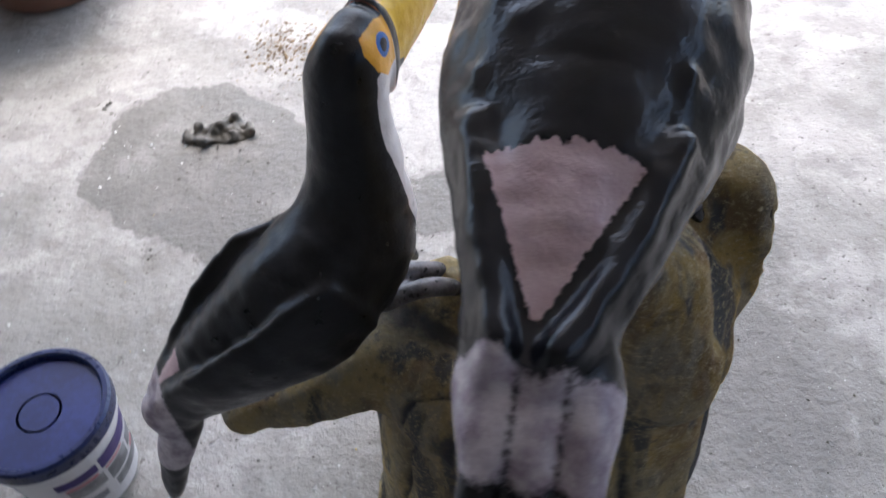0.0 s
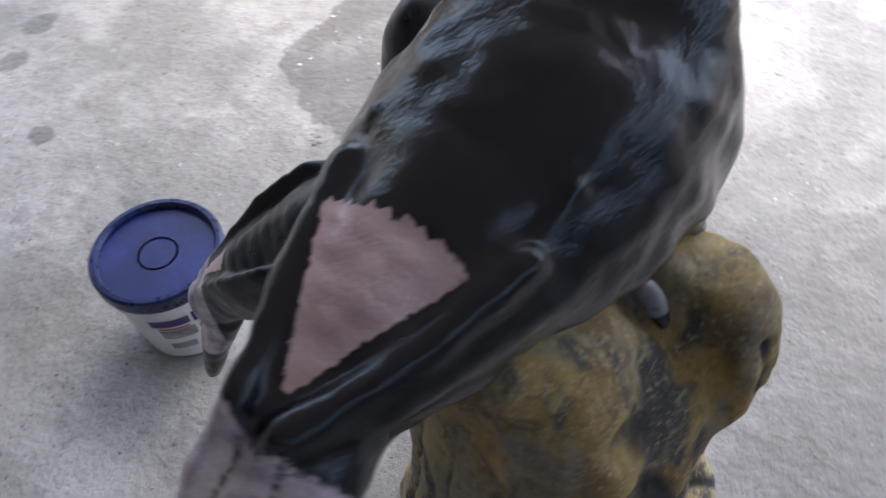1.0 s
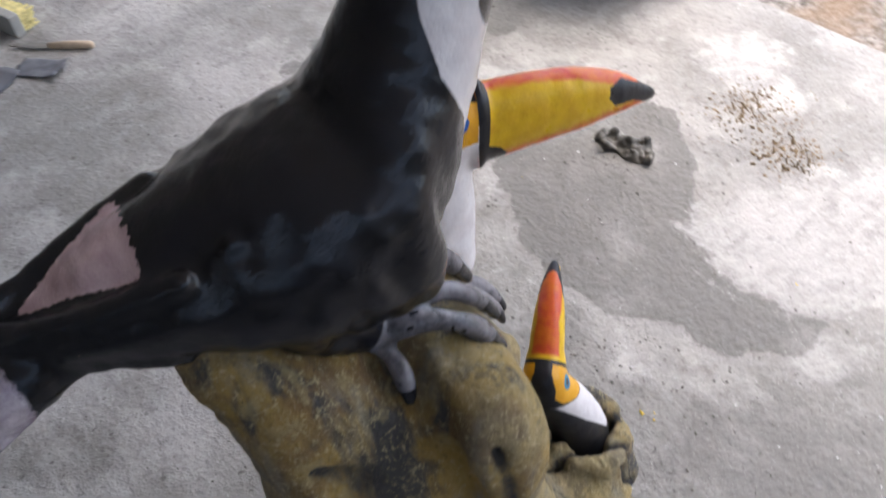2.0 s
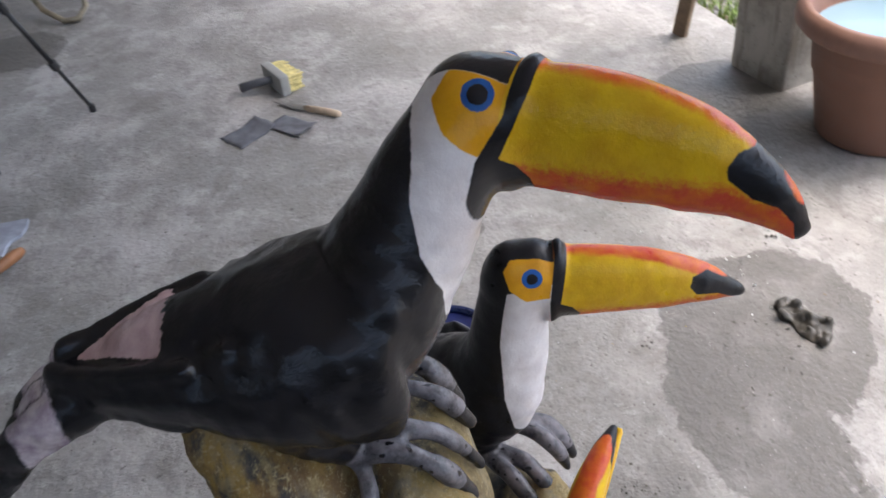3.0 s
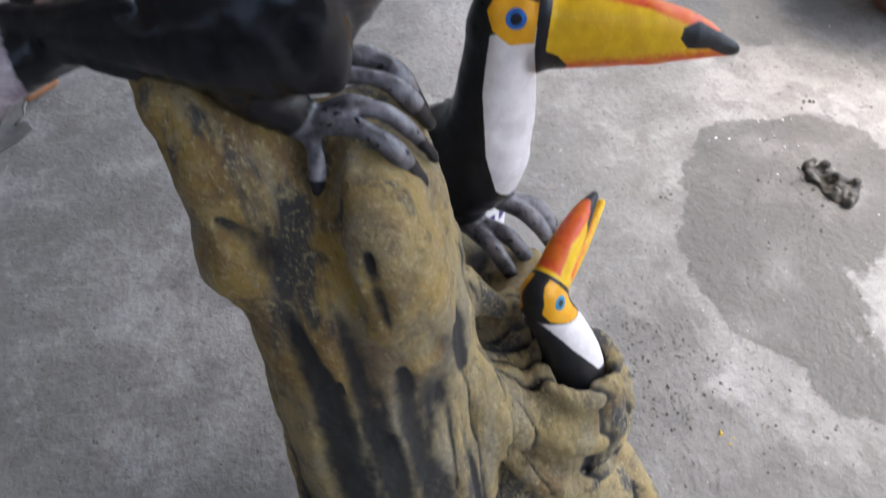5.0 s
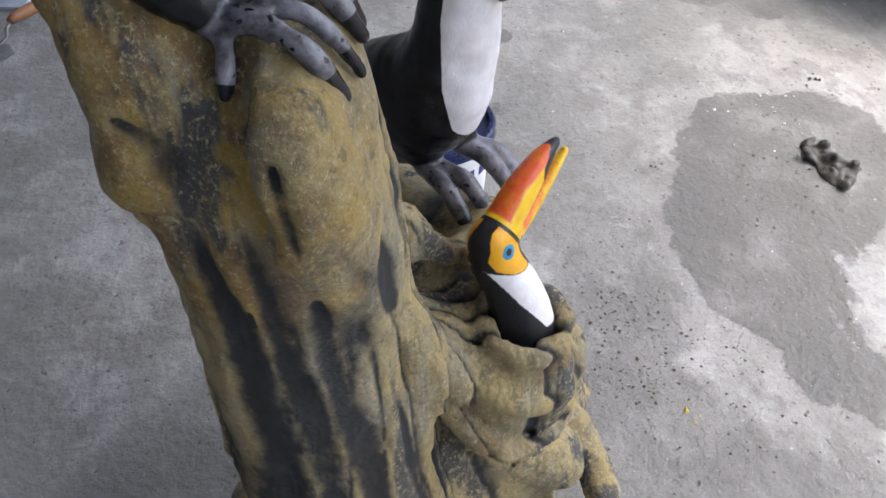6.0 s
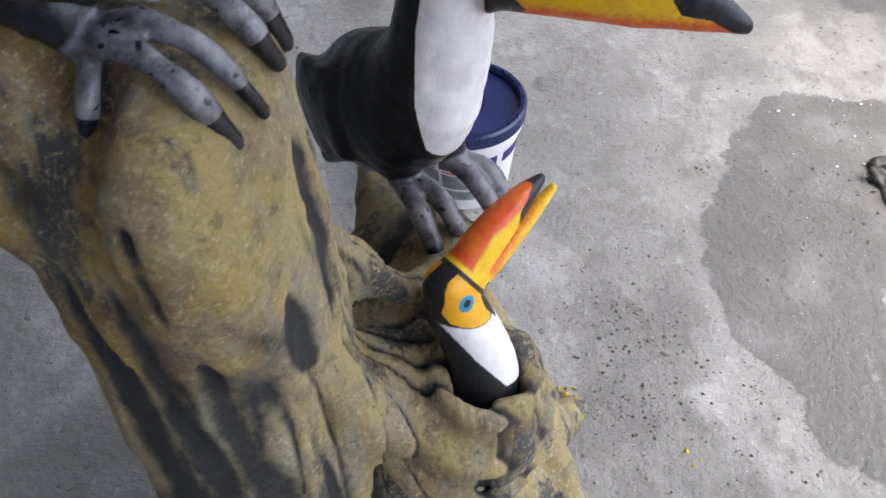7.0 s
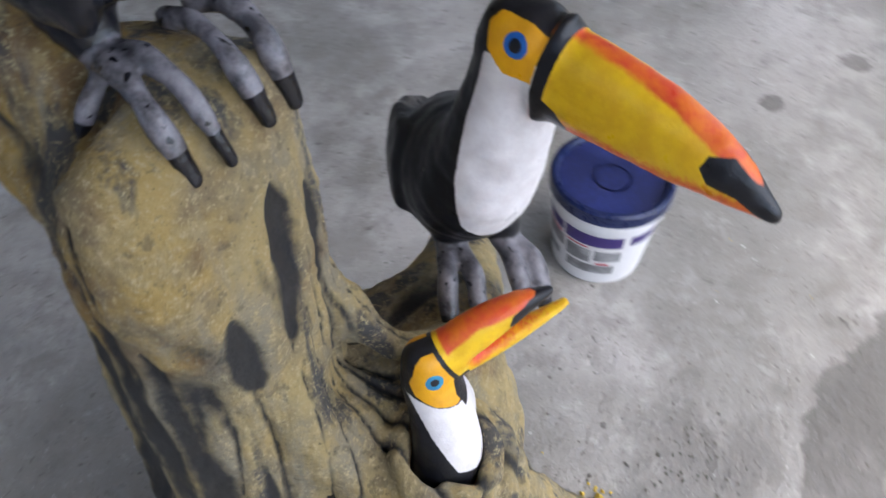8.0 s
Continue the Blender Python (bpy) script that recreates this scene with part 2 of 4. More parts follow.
def foot_marks(P, feet, marks):
    """Grey toes with black nails and rows of dark flecks."""
    d = np.full(len(P), 9.0)
    nail = np.full(len(P), -9.0)
    for path in feet:
        d = np.minimum(d, near_path(P, path) - path[1][3])
        a, b = np.array(path[-2][:3]), np.array(path[-1][:3])
        along = (P - a) @ (b - a) / np.linalg.norm(b - a)
        nail = np.maximum(nail, np.minimum(along - 0.35 * np.linalg.norm(b - a), 0.006 - (near_path(P, path[-2:]) - path[-2][3])))
    marks["foot"] = 0.004 - d
    marks["nail"] = np.minimum(nail, marks["foot"] + 0.003)
    speck = field_noise(P[:, 0] * 190, P[:, 1] * 190, P[:, 2] * 190)
    marks["speck"] = np.minimum((speck - 0.80) * 0.012, marks["foot"])


def eye_bump(solid, centre, r, out):
    n = np.array(out) / np.linalg.norm(out)
    c = np.array(centre)
    solid.loft([(*(c - n * 0.006), r * 0.8), (*(c - n * 0.004), r * 0.8)], k=0.002, fine=1)


# ---- the three birds ----
def head_marks(P, head, eyes, face, throat, beak, band, tip, ridge, lip, low, iris, pupil, crown=0.017):
    s, l, z = head.of(P)
    marks = {"face": outline(s, z, face), "beak": outline(s, z, beak)}
    marks["dark"] = np.where(s > 0.06, outline(s, z, tip), outline(s, z, band))
    top = np.interp(s, [q[0] for q in ridge], [q[1] for q in ridge])
    bot = np.interp(s, [q[0] for q in lip], [q[1] for q in lip])
    inside = marks["beak"]
    marks["face"] = np.minimum(marks["face"], np.abs(l) - crown)
    marks["ridge"] = np.minimum(z - top, inside)
    marks["lip"] = np.minimum(bot - z, inside)
    marks["low"] = np.minimum(bot + low - z, inside)
    d = np.min([np.linalg.norm(P - np.array(e), axis=1) for e in eyes], 0)
    marks["iris"], marks["pupil"] = iris - d, iris * pupil - d
    return marks


def big_toucan():
    body, head = Plane(0.116, 0.332, 77), Plane(0.168, 0.630, 45)
    so = Solid((-0.02, 0.17, 0.82), (0.36, 0.82, 1.24), 0.0027)
    b, h = body.st, head.st
    so.loft([b(-.118, .866, .008, .019, .012), b(-.09, .900, .013, .025, .013), b(-.055, .938, .017, .027, .013), b(-.02, .962, .021, .029, .010)], body.r, 0.008)
    for off in (-.008, .012, .032):
        so.loft([b(-.014, .980, .007, .008, off * .8 + .002), b(-.035, .970, .010, .0088, off), b(-.062, .949, .010, .0095, off + .001), b(-.075, .932, .006, .008, off + .001)], body.r, 0.0015)
    so.loft([b(-.03, .962, .018, .029, .010), b(.0, .972, .025, .032, .006), b(.035, .985, .030, .038, .006), b(.075, .988, .043, .048, .007), b(.12, .989, .060, .064, .009), b(.165, .999, .066, .075, .010),
             b(.205, 1.022, .053, .066, .007), b(.238, 1.064, .045, .048, .002), b(.262, 1.104, .040, .040, -.006), b(.290, 1.136, .037, .035, -.013)], body.r, 0.014)
    for sg in (1, -1):
        c = .009 if sg > 0 else .003
        so.loft([b(.21, .985, .038, .016, c + .060 * sg), b(.15, .986, .038, .017, c + .058 * sg), b(.09, .994, .026, .015, c + .042 * sg), b(.03, .992, .018, .013, .007 + .027 * sg), b(-.022, .988, .011, .009, .004 + .011 * sg)], body.r, 0.006)
        so.loft([b(.145, .945, .032, .030, .036 * sg), b(.168, .915, .019, .018, .042 * sg), b(.180, .900, .011, .011, .045 * sg)], body.r, 0.012)
        for fs, fz, fr in ((.118, 1.030, .054), (.165, 1.022, .068), (.075, 1.002, .044), (.205, 1.000, .076), (.185, .975, .078), (.14, .995, .066)):
            fr -= .006 if sg > 0 else .008
            fz -= .004 if sg > 0 else .018
            so.loft([b(fs, fz, .017, .007, c + (fr - .003) * sg), b(fs - .020, fz - .010, .010, .005, c + (fr - .007) * sg)], body.r, 0.003, 1)
    for sg in (1, -1):
        for fs, fl, fz in ((.205, .071, .990), (.180, .074, .982), (.150, .069, .977), (.115, .056, .982)):
            so.loft([b(fs, fz, .015, .007, .009 + fl * sg), b(fs - .024, fz - .006, .007, .005, .009 + (fl - .008) * sg)], body.r, 0.007, 1)
        so.loft([b(.085, 1.022, .006, .007, .009 + .046 * sg), b(.04, 1.010, .007, .007, .008 + .034 * sg), b(-.018, 1.000, .006, .006, .005 + .012 * sg)], body.r, 0.005)
        for k in range(3):
            so.loft([b(.11 - .02 * k, 1.000 - .020 * k, .004, .004, .009 + (.056 - .007 * k) * sg), b(.05, .994 - .012 * k, .005, .004, .008 + (.043 - .001 * k) * sg), b(-.005, .987 - .007 * k, .004, .004, .006 + .022 * sg)], body.r, 0.005)
    so.loft([h(-.010, 1.137, .038, .032), h(.010, 1.138, .038, .031)], head.r, 0.014)
    so.loft([h(.014, 1.099, .013, .023), h(.021, 1.115, .017, .028), h(.026, 1.140, .016, .029), h(.028, 1.162, .012, .024), h(.029, 1.176, .006, .012)], head.r, 0.004)
    so.loft([h(.015, 1.132, .042, .027), h(.055, 1.135, .043, .026), h(.09, 1.134, .041, .024), h(.125, 1.129, .035, .021), h(.152, 1.120, .026, .016), h(.172, 1.110, .018, .012), h(.190, 1.093, .009, .006)], head.r, 0.003)
    eyes = [head.at(.004, 1.164, .0255), head.at(.004, 1.164, -.0255)]
    for e, sg in zip(eyes, (1, -1)):
        eye_bump(so, e, 0.009, head.r * sg)
    feet = [[(.201, .492, .902, .0085), (.216, .518, .912, .0090), (.227, .540, .903, .0078), (.232, .556, .886, .0085), (.2345, .571, .858, .0062)],
            [(.198, .496, .906, .0085), (.200, .528, .915, .0088), (.206, .552, .908, .0078), (.211, .570, .890, .0085), (.2135, .585, .862, .0062)],
            [(.150, .510, .906, .0085), (.156, .535, .914, .0088), (.167, .560, .909, .0078), (.173, .576, .893, .0085), (.1755, .591, .866, .0062)],
            [(.128, .515, .906, .0085), (.128, .543, .912, .0088), (.134, .566, .903, .0078), (.140, .580, .886, .0085), (.1435, .592, .857, .0062)],
            [(.201, .494, .900, .0080), (.218, .497, .892, .0080), (.229, .495, .882, .0070), (.236, .492, .870, .0030)]]
    toes(so, feet)
    X, Y, Z = so.points()
    calm = np.clip((1.12 - Z) / .06, 0.12, 1)
    so.f += (calm * (0.0046 * (field_noise(X * 38, Y * 38, Z * 38) - 0.5) + 0.0022 * (field_noise(X * 110, Y * 110, Z * 110) - 0.5))).astype(np.float32)
    P, quads = so.skin()
    marks = head_marks(P, head, eyes,
        [(-.024, 1.161), (-.019, 1.173), (-.001, 1.184), (.028, 1.189), (.025, 1.166), (.018, 1.147), (.010, 1.132), (-.011, 1.147)], None,
        [(.022, 1.2), (.21, 1.2), (.21, 1.06), (.012, 1.06)],
        [(.024, 1.20), (.037, 1.20), (.034, 1.169), (.027, 1.148), (.019, 1.128), (.027, 1.122), (.034, 1.110), (.034, 1.098), (.021, 1.091), (.007, 1.084), (.004, 1.105), (.008, 1.130), (.021, 1.155)],
        [(.150, 1.129), (.148, 1.136), (.153, 1.145), (.163, 1.146), (.176, 1.132), (.187, 1.115), (.21, 1.09), (.21, 1.06), (.190, 1.080), (.187, 1.102), (.178, 1.113), (.164, 1.118)],
        [(0, 1.1765), (.06, 1.1765), (.10, 1.1725), (.13, 1.163), (.155, 1.1485), (.175, 1.129), (.19, 1.106)],
        [(0, 1.099), (.06, 1.101), (.10, 1.103), (.15, 1.105), (.19, 1.09)], .020, .0105, .68)
    s, l, z = body.of(P)
    hs, hl, hz = head.of(P)
    front = outline(s - 0.10 * (np.abs(l) - .03), z, [(.269, 1.172), (.255, 1.154), (.243, 1.111), (.244, 1.080), (.255, 1.050), (.256, 1.020), (.262, 1.008), (.275, 1.010), (.36, 1.03), (.36, 1.20)])
    marks["throat"] = np.minimum(np.minimum(front, 0.022 - hs), np.maximum(np.abs(hl) - .017, 1.135 - z))
    ragged = 0.0055 * (field_noise(l * 420, s * 30, z * 30) - 0.5) * np.clip((s - .05) / .01, 0, 1)
    marks["pink"] = np.minimum(outline(s + ragged, l - 0.005, [(-.004, -.002), (-.004, .002), (.066, .036), (.066, -.036)]), z - 0.99)
    lobes = 0.010 * np.abs(np.cos((l - .012) * 157))
    seams = np.abs(np.abs(l - .012) - .010) - .0008
    marks["rump"] = np.minimum(np.minimum(s + .055 + 0.6 * lobes, -.028 + .35 * np.abs(l - .012) - s), seams)
    foot_marks(P, feet, marks)
    ob = skin_object("toucan_statue", P, quads, (.18, .50, .88), gloss_paint, marks)
    return tagged(ob, "glossy black toucan statue with yellow beak, perched on the stump", "statue", "toucan statues on the stump")


def middle_toucan():
    body, head = Plane(-0.02, 0.66, 22), Plane(-0.004, 0.718, 70)
    so = Solid((-.34, .46, .32), (.13, .98, .93), 0.003)
    b, h = body.st, head.st
    so.loft([b(-.270, .368, .012, .020), b(-.252, .425, .018, .024), b(-.228, .485, .024, .026)], body.r, 0.008)
    so.loft([b(-.232, .515, .028, .026), b(-.185, .546, .043, .040), b(-.135, .576, .058, .054), b(-.085, .606, .070, .063), b(-.04, .638, .073, .063), b(-.002, .668, .064, .058, -.014),
             b(.015, .72, .047, .049, -.028), b(.019, .77, .040, .042, -.036), b(.022, .82, .035, .036, -.042)], body.r, 0.014)
    for sg in (1, -1):
        so.loft([b(-.03, .645, .045, .014, .055 * sg), b(-.09, .615, .052, .015, .058 * sg), b(-.16, .575, .042, .014, .042 * sg), b(-.228, .535, .018, .010, .012 * sg)], body.r, 0.008)
    so.loft([h(-.014, .838, .040, .031), h(.008, .840, .040, .029)], head.r, 0.014)
    so.loft([h(.022, .795, .012, .024), h(.026, .825, .014, .0275), h(.029, .855, .012, .024), h(.030, .874, .006, .012)], head.r, 0.004)
    so.loft([h(.022, .827, .044, .027), h(.085, .826, .040, .026), h(.131, .822, .035, .023), h(.172, .815, .025, .017), h(.200, .807, .013, .010), h(.216, .801, .007, .006)], head.r, 0.003)
    eyes = [head.at(.003, .854, .026), head.at(.003, .854, -.026)]
    for e, sg in zip(eyes, (1, -1)):
        eye_bump(so, e, 0.009, head.r * sg)
    feet = [[(-.005, .652, .580, .0100), (.030, .668, .579, .0105), (.057, .680, .567, .0095), (.075, .690, .545, .006)],
            [(-.008, .660, .581, .0100), (.018, .690, .577, .0105), (.043, .706, .563, .0095), (.058, .716, .542, .006)],
            [(-.030, .705, .581, .0100), (-.005, .727, .576, .0105), (.011, .742, .557, .0095), (.019, .750, .533, .006)],
            [(-.035, .710, .581, .0100), (-.022, .740, .573, .0105), (-.008, .757, .551, .0095), (.000, .765, .527, .006)]]
    for a in ((-.007, .655), (-.033, .706)):
        so.loft([(a[0] - .012, a[1] - .008, .622, .022), (*a, .583, .014)], k=0.01, fine=1)
    toes(so, feet)
    X, Y, Z = so.points()
    so.f += (np.clip((.80 - Z) / .06, 0.15, 1) * 0.0036 * (field_noise(X * 36, Y * 36, Z * 36) - 0.5) + 0.0012 * (field_noise(X * 100, Y * 100, Z * 100) - 0.5)).astype(np.float32)
    P, quads = so.skin()
    marks = head_marks(P, head, eyes,
        [(-.025, .862), (-.013, .878), (.004, .883), (.028, .883), (.023, .850), (.020, .828), (-.003, .828), (-.020, .844)], None,
        [(.028, .92), (.24, .92), (.24, .77), (.06, .778), (.045, .784), (.022, .79)],
        [(.022, .905), (.038, .905), (.039, .872), (.031, .818), (.043, .812), (.052, .798), (.04, .76), (.022, .76), (.020, .82), (.026, .872)],
        [(.160, .825), (.163, .835), (.178, .837), (.199, .823), (.24, .800), (.24, .785), (.206, .799), (.190, .810), (.168, .813)],
        [(0, .872), (.085, .864), (.131, .853), (.172, .834), (.216, .803)],
        [(0, .788), (.085, .793), (.131, .794), (.172, .797), (.216, .799)], .012, .0105, .58)
    hs, hl, hz = head.of(P)
    front = outline(hs - 0.15 * (np.abs(hl) - .028), hz, [(-.023, .84), (-.034, .773), (-.035, .704), (-.026, .655), (-.010, .638), (.013, .628), (.06, .62), (.06, .85)])
    marks["throat"] = np.minimum(front, 0.045 - hs)
    s, l, z = body.of(P)
    marks["pink"] = np.minimum(outline(s, l, [(-.235, 0), (-.20, .014), (-.20, -.014)]), z - .54)
    marks["rump"] = np.minimum(-.226 - s, z - .432)
    foot_marks(P, feet, marks)
    ob = skin_object("toucan_statue", P, quads, (-.02, .66, .56), satin_paint, marks)
    return tagged(ob, "satin black toucan statue with white breast, on a side limb", "statue", "toucan statues on the stump")


def young_toucan():
    head = Plane(0.151, 0.692, 130)
    so = Solid((.02, .63, .42), (.24, .84, .70), 0.0022)
    h = head.st
    so.loft([(.176, .722, .45, .034, .034), (.172, .724, .50, .034, .033), (.163, .714, .545, .030, .028), (.153, .697, .585, .026, .025)], head.r, 0.01)
    so.loft([h(.004, .580, .020, .022), h(.022, .548, .020, .024), h(.026, .518, .024, .027), h(.016, .495, .022, .026)], head.r, 0.01)
    so.loft([h(.002, .603, .027, .023), h(.020, .608, .026, .021)], head.r, 0.008)
    so.loft([h(.018, .612, .021, .0185), h(.050, .635, .0195, .017), h(.084, .653, .012, .012), h(.111, .661, .0045, .005)], head.r, 0.003)
    so.loft([h(.018, .590, .013, .0165), h(.062, .604, .010, .013), h(.098, .620, .0075, .009), h(.129, .637, .004, .005)], head.r, 0.002)
    eyes = [head.at(.001, .604, .021), head.at(.001, .604, -.021)]
    for e, sg in zip(eyes, (1, -1)):
        eye_bump(so, e, 0.006, head.r * sg)
    P, quads = so.skin()
    s, l, z = head.of(P)
    along, up = s * .88 + (z - .6) * .47, (z - .6) * .88 - s * .47
    marks = {"face": outline(s, z, [(-.019, .599), (-.013, .620), (.001, .634), (.014, .618), (.026, .596), (.030, .582), (.019, .578), (-.002, .582), (-.016, .589)]),
             "beak": along - .019}
    band = np.minimum(0.0022 - np.abs(along - .019), up + .012)
    tip = outline(s, z, [(.070, .644), (.073, .654), (.090, .663), (.112, .670), (.13, .670), (.118, .654), (.090, .644), (.078, .640)])
    corner = outline(along, up, [(.010, -.022), (.016, -.010), (.030, -.020), (.026, -.04), (.010, -.04)])
    marks["face"] = np.minimum(marks["face"], np.abs(l) - .009)
    marks["dark"] = np.maximum(np.maximum(band, tip), corner)
    crest = np.interp(along, [.021, .060, .099, .126], [.0206, .0268, .019, .0065])
    marks["ridge"] = np.minimum(up - crest + .0050 + .05 * np.maximum(along - .06, 0), along - .026)
    gape = up + .014
    marks["low"] = np.minimum(.0065 - np.abs(gape), along - .035)
    marks["lip"] = np.minimum(.0045 - np.abs(gape), along - .04)
    side = outline(s, z, [(-.022, .588), (.0, .581), (.019, .577), (.034, .577), (.07, .57), (.08, .514), (.03, .506), (.010, .514), (-.008, .55)])
    marks["throat"] = np.minimum(side, l + .012)
    d = np.min([np.linalg.norm(P - np.array(e), axis=1) for e in eyes], 0)
    marks["iris"], marks["pupil"] = .0084 - d, .0050 - d
    for key in ("pink", "rump", "foot", "nail", "speck"):
        marks[key] = np.full(len(P), -1.0)
    ob = skin_object("toucan_statue", P, quads, (.17, .705, .46), young_paint, marks)
    return tagged(ob, "small toucan statue with open beak, peeping from a hollow", "statue", "toucan statues on the stump")


# ---- the stump ----
def stump_material():
    m, nt, b = nodes_of("painted_cement_bark", 0.72)
    coord = nt.nodes.new("ShaderNodeTexCoord").outputs["Object"]
    blot = noise_node(nt, 14, 5.0, 0.6, coord)
    grit = noise_node(nt, 190, 8.0, 0.8, coord)
    lumps = noise_node(nt, 48, 5.0, 0.65, coord)
    streak = noise_node(nt, 26, 6.0, 0.6, coord, (1.0, 1.0, 0.2))
    brown = noise_node(nt, 8, 4.0, 0.6, coord)
    shade = noise_node(nt, 19, 5.0, 0.6, coord, (1.0, 1.0, 0.13))
    col = mix(nt, ramp(nt, blot, 0.36, 0.62), (0.41, 0.33, 0.19), (0.63, 0.48, 0.21))
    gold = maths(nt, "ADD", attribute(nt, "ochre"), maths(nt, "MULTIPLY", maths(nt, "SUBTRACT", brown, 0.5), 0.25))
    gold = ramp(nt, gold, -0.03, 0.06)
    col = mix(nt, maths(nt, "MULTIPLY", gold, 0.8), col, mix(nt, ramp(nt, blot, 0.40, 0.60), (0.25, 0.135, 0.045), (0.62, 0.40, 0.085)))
    col = mix(nt, ramp(nt, streak, 0.46, 0.64, 0, 0.8), col, (0.43, 0.385, 0.285))
    col = mix(nt, ramp(nt, brown, 0.53, 0.66, 0, 0.6), col, (0.31, 0.17, 0.06))
    col = mix(nt, ramp(nt, shade, 0.51, 0.60, 0, 0.9), col, (0.085, 0.088, 0.098))
    col = mix(nt, ramp(nt, lumps, 0.52, 0.66, 0, 0.6), col, (0.64, 0.51, 0.25))
    col = mix(nt, ramp(nt, lumps, 0.42, 0.34, 0, 0.5), col, (0.16, 0.13, 0.085))
    col = mix(nt, ramp(nt, grit, 0.53, 0.61, 0, 0.85), col, (0.74, 0.62, 0.34))
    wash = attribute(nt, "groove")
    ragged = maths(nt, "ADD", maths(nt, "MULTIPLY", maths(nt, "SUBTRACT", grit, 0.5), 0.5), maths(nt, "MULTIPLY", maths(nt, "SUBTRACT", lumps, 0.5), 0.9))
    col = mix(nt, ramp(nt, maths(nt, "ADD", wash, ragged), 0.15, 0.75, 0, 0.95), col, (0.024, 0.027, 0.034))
    col = mix(nt, ramp(nt, grit, 0.42, 0.33, 0, 0.75), col, (0.060, 0.048, 0.030))
    nt.links.new(col, b.inputs["Base Color"])
    bump(nt, b, maths(nt, "ADD", grit, maths(nt, "MULTIPLY", lumps, 1.5)), 1.0, 0.009)
    return m


STUMP = [
    ([(.19, .53, -.03, .150, .165), (.187, .52, .12, .130, .140), (.185, .508, .33, .113, .122), (.183, .507, .55, .104, .106), (.183, .507, .74, .100, .102), (.185, .505, .835, .070, .095)], .02),
    ([(.206, .446, .762, .026), (.208, .429, .805, .042), (.203, .428, .845, .036), (.185, .415, .905, .030), (.165, .394, .952, .016)], .022),
    ([(.178, .410, .930, .018), (.195, .440, .895, .032), (.200, .480, .868, .030)], .02),
    ([(.226, .535, .58, .030), (.238, .535, .70, .044), (.257, .534, .790, .049), (.256, .532, .848, .040)], .012),
    ([(.150, .548, .58, .045), (.155, .550, .76, .046), (.152, .548, .850, .042)], .02),
    ([(.07, .655, -.03, .165, .165), (.075, .66, .15, .130, .130), (.072, .662, .36, .112, .112), (.075, .660, .46, .075, .075), (.030, .690, .518, .034, .045)], .03),
    ([(.10, .590, .45, .074), (.01, .655, .474, .064), (-.08, .645, .452, .048), (-.185, .622, .424, .028)], .03),
    ([(.165, .690, .36, .060), (.172, .708, .452, .060)], .03),
    ([(.215, .600, .565, .020), (.214, .604, .500, .022), (.208, .612, .45, .020)], .02),
    ([(.165, .625, .50, .040), (.160, .660, .44, .050)], .04),
    ([(.05, .76, .20, .05), (.01, .82, .08, .045), (-.05, .875, .01, .035)], .03),
    ([(.14, .72, .26, .05), (.15, .78, .17, .045)], .03),
    ([(.05, .79, .17, .035), (.12, .835, .13, .028), (.20, .845, .10, .026), (.28, .825, .05, .03), (.33, .80, .0, .035)], .02),
    ([(.26, .60, .15, .05), (.31, .68, .06, .045), (.34, .74, .0, .03)], .03),
    ([(.30, .45, .12, .05), (.36, .38, .02, .04)], .03),
    ([(.10, .42, .12, .05), (.05, .36, .02, .04)], .03),
    ([(.140, .610, .64, .012), (.130, .650, .580, .014), (.090, .690, .550, .016), (.060, .715, .545, .014)], .04),
    ([(.222, .600, .60, .008), (.216, .645, .48, .011), (.198, .700, .395, .011), (.160, .755, .380, .010)], .045),
]


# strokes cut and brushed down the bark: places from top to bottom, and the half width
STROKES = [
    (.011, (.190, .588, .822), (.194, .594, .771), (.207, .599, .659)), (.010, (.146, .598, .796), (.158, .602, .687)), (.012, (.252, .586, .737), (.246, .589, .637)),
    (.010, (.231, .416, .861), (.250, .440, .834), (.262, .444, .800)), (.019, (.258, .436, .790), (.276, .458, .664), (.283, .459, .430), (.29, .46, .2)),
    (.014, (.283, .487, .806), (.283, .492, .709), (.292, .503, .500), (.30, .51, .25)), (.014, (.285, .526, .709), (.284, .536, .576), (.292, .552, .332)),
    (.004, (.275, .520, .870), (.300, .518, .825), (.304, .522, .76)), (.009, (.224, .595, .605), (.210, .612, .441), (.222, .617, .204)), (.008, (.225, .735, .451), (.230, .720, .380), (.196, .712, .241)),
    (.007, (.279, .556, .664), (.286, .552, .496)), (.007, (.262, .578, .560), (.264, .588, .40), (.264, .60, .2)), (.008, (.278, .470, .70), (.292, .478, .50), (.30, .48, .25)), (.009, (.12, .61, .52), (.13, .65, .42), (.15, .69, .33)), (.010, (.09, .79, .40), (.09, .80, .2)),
]


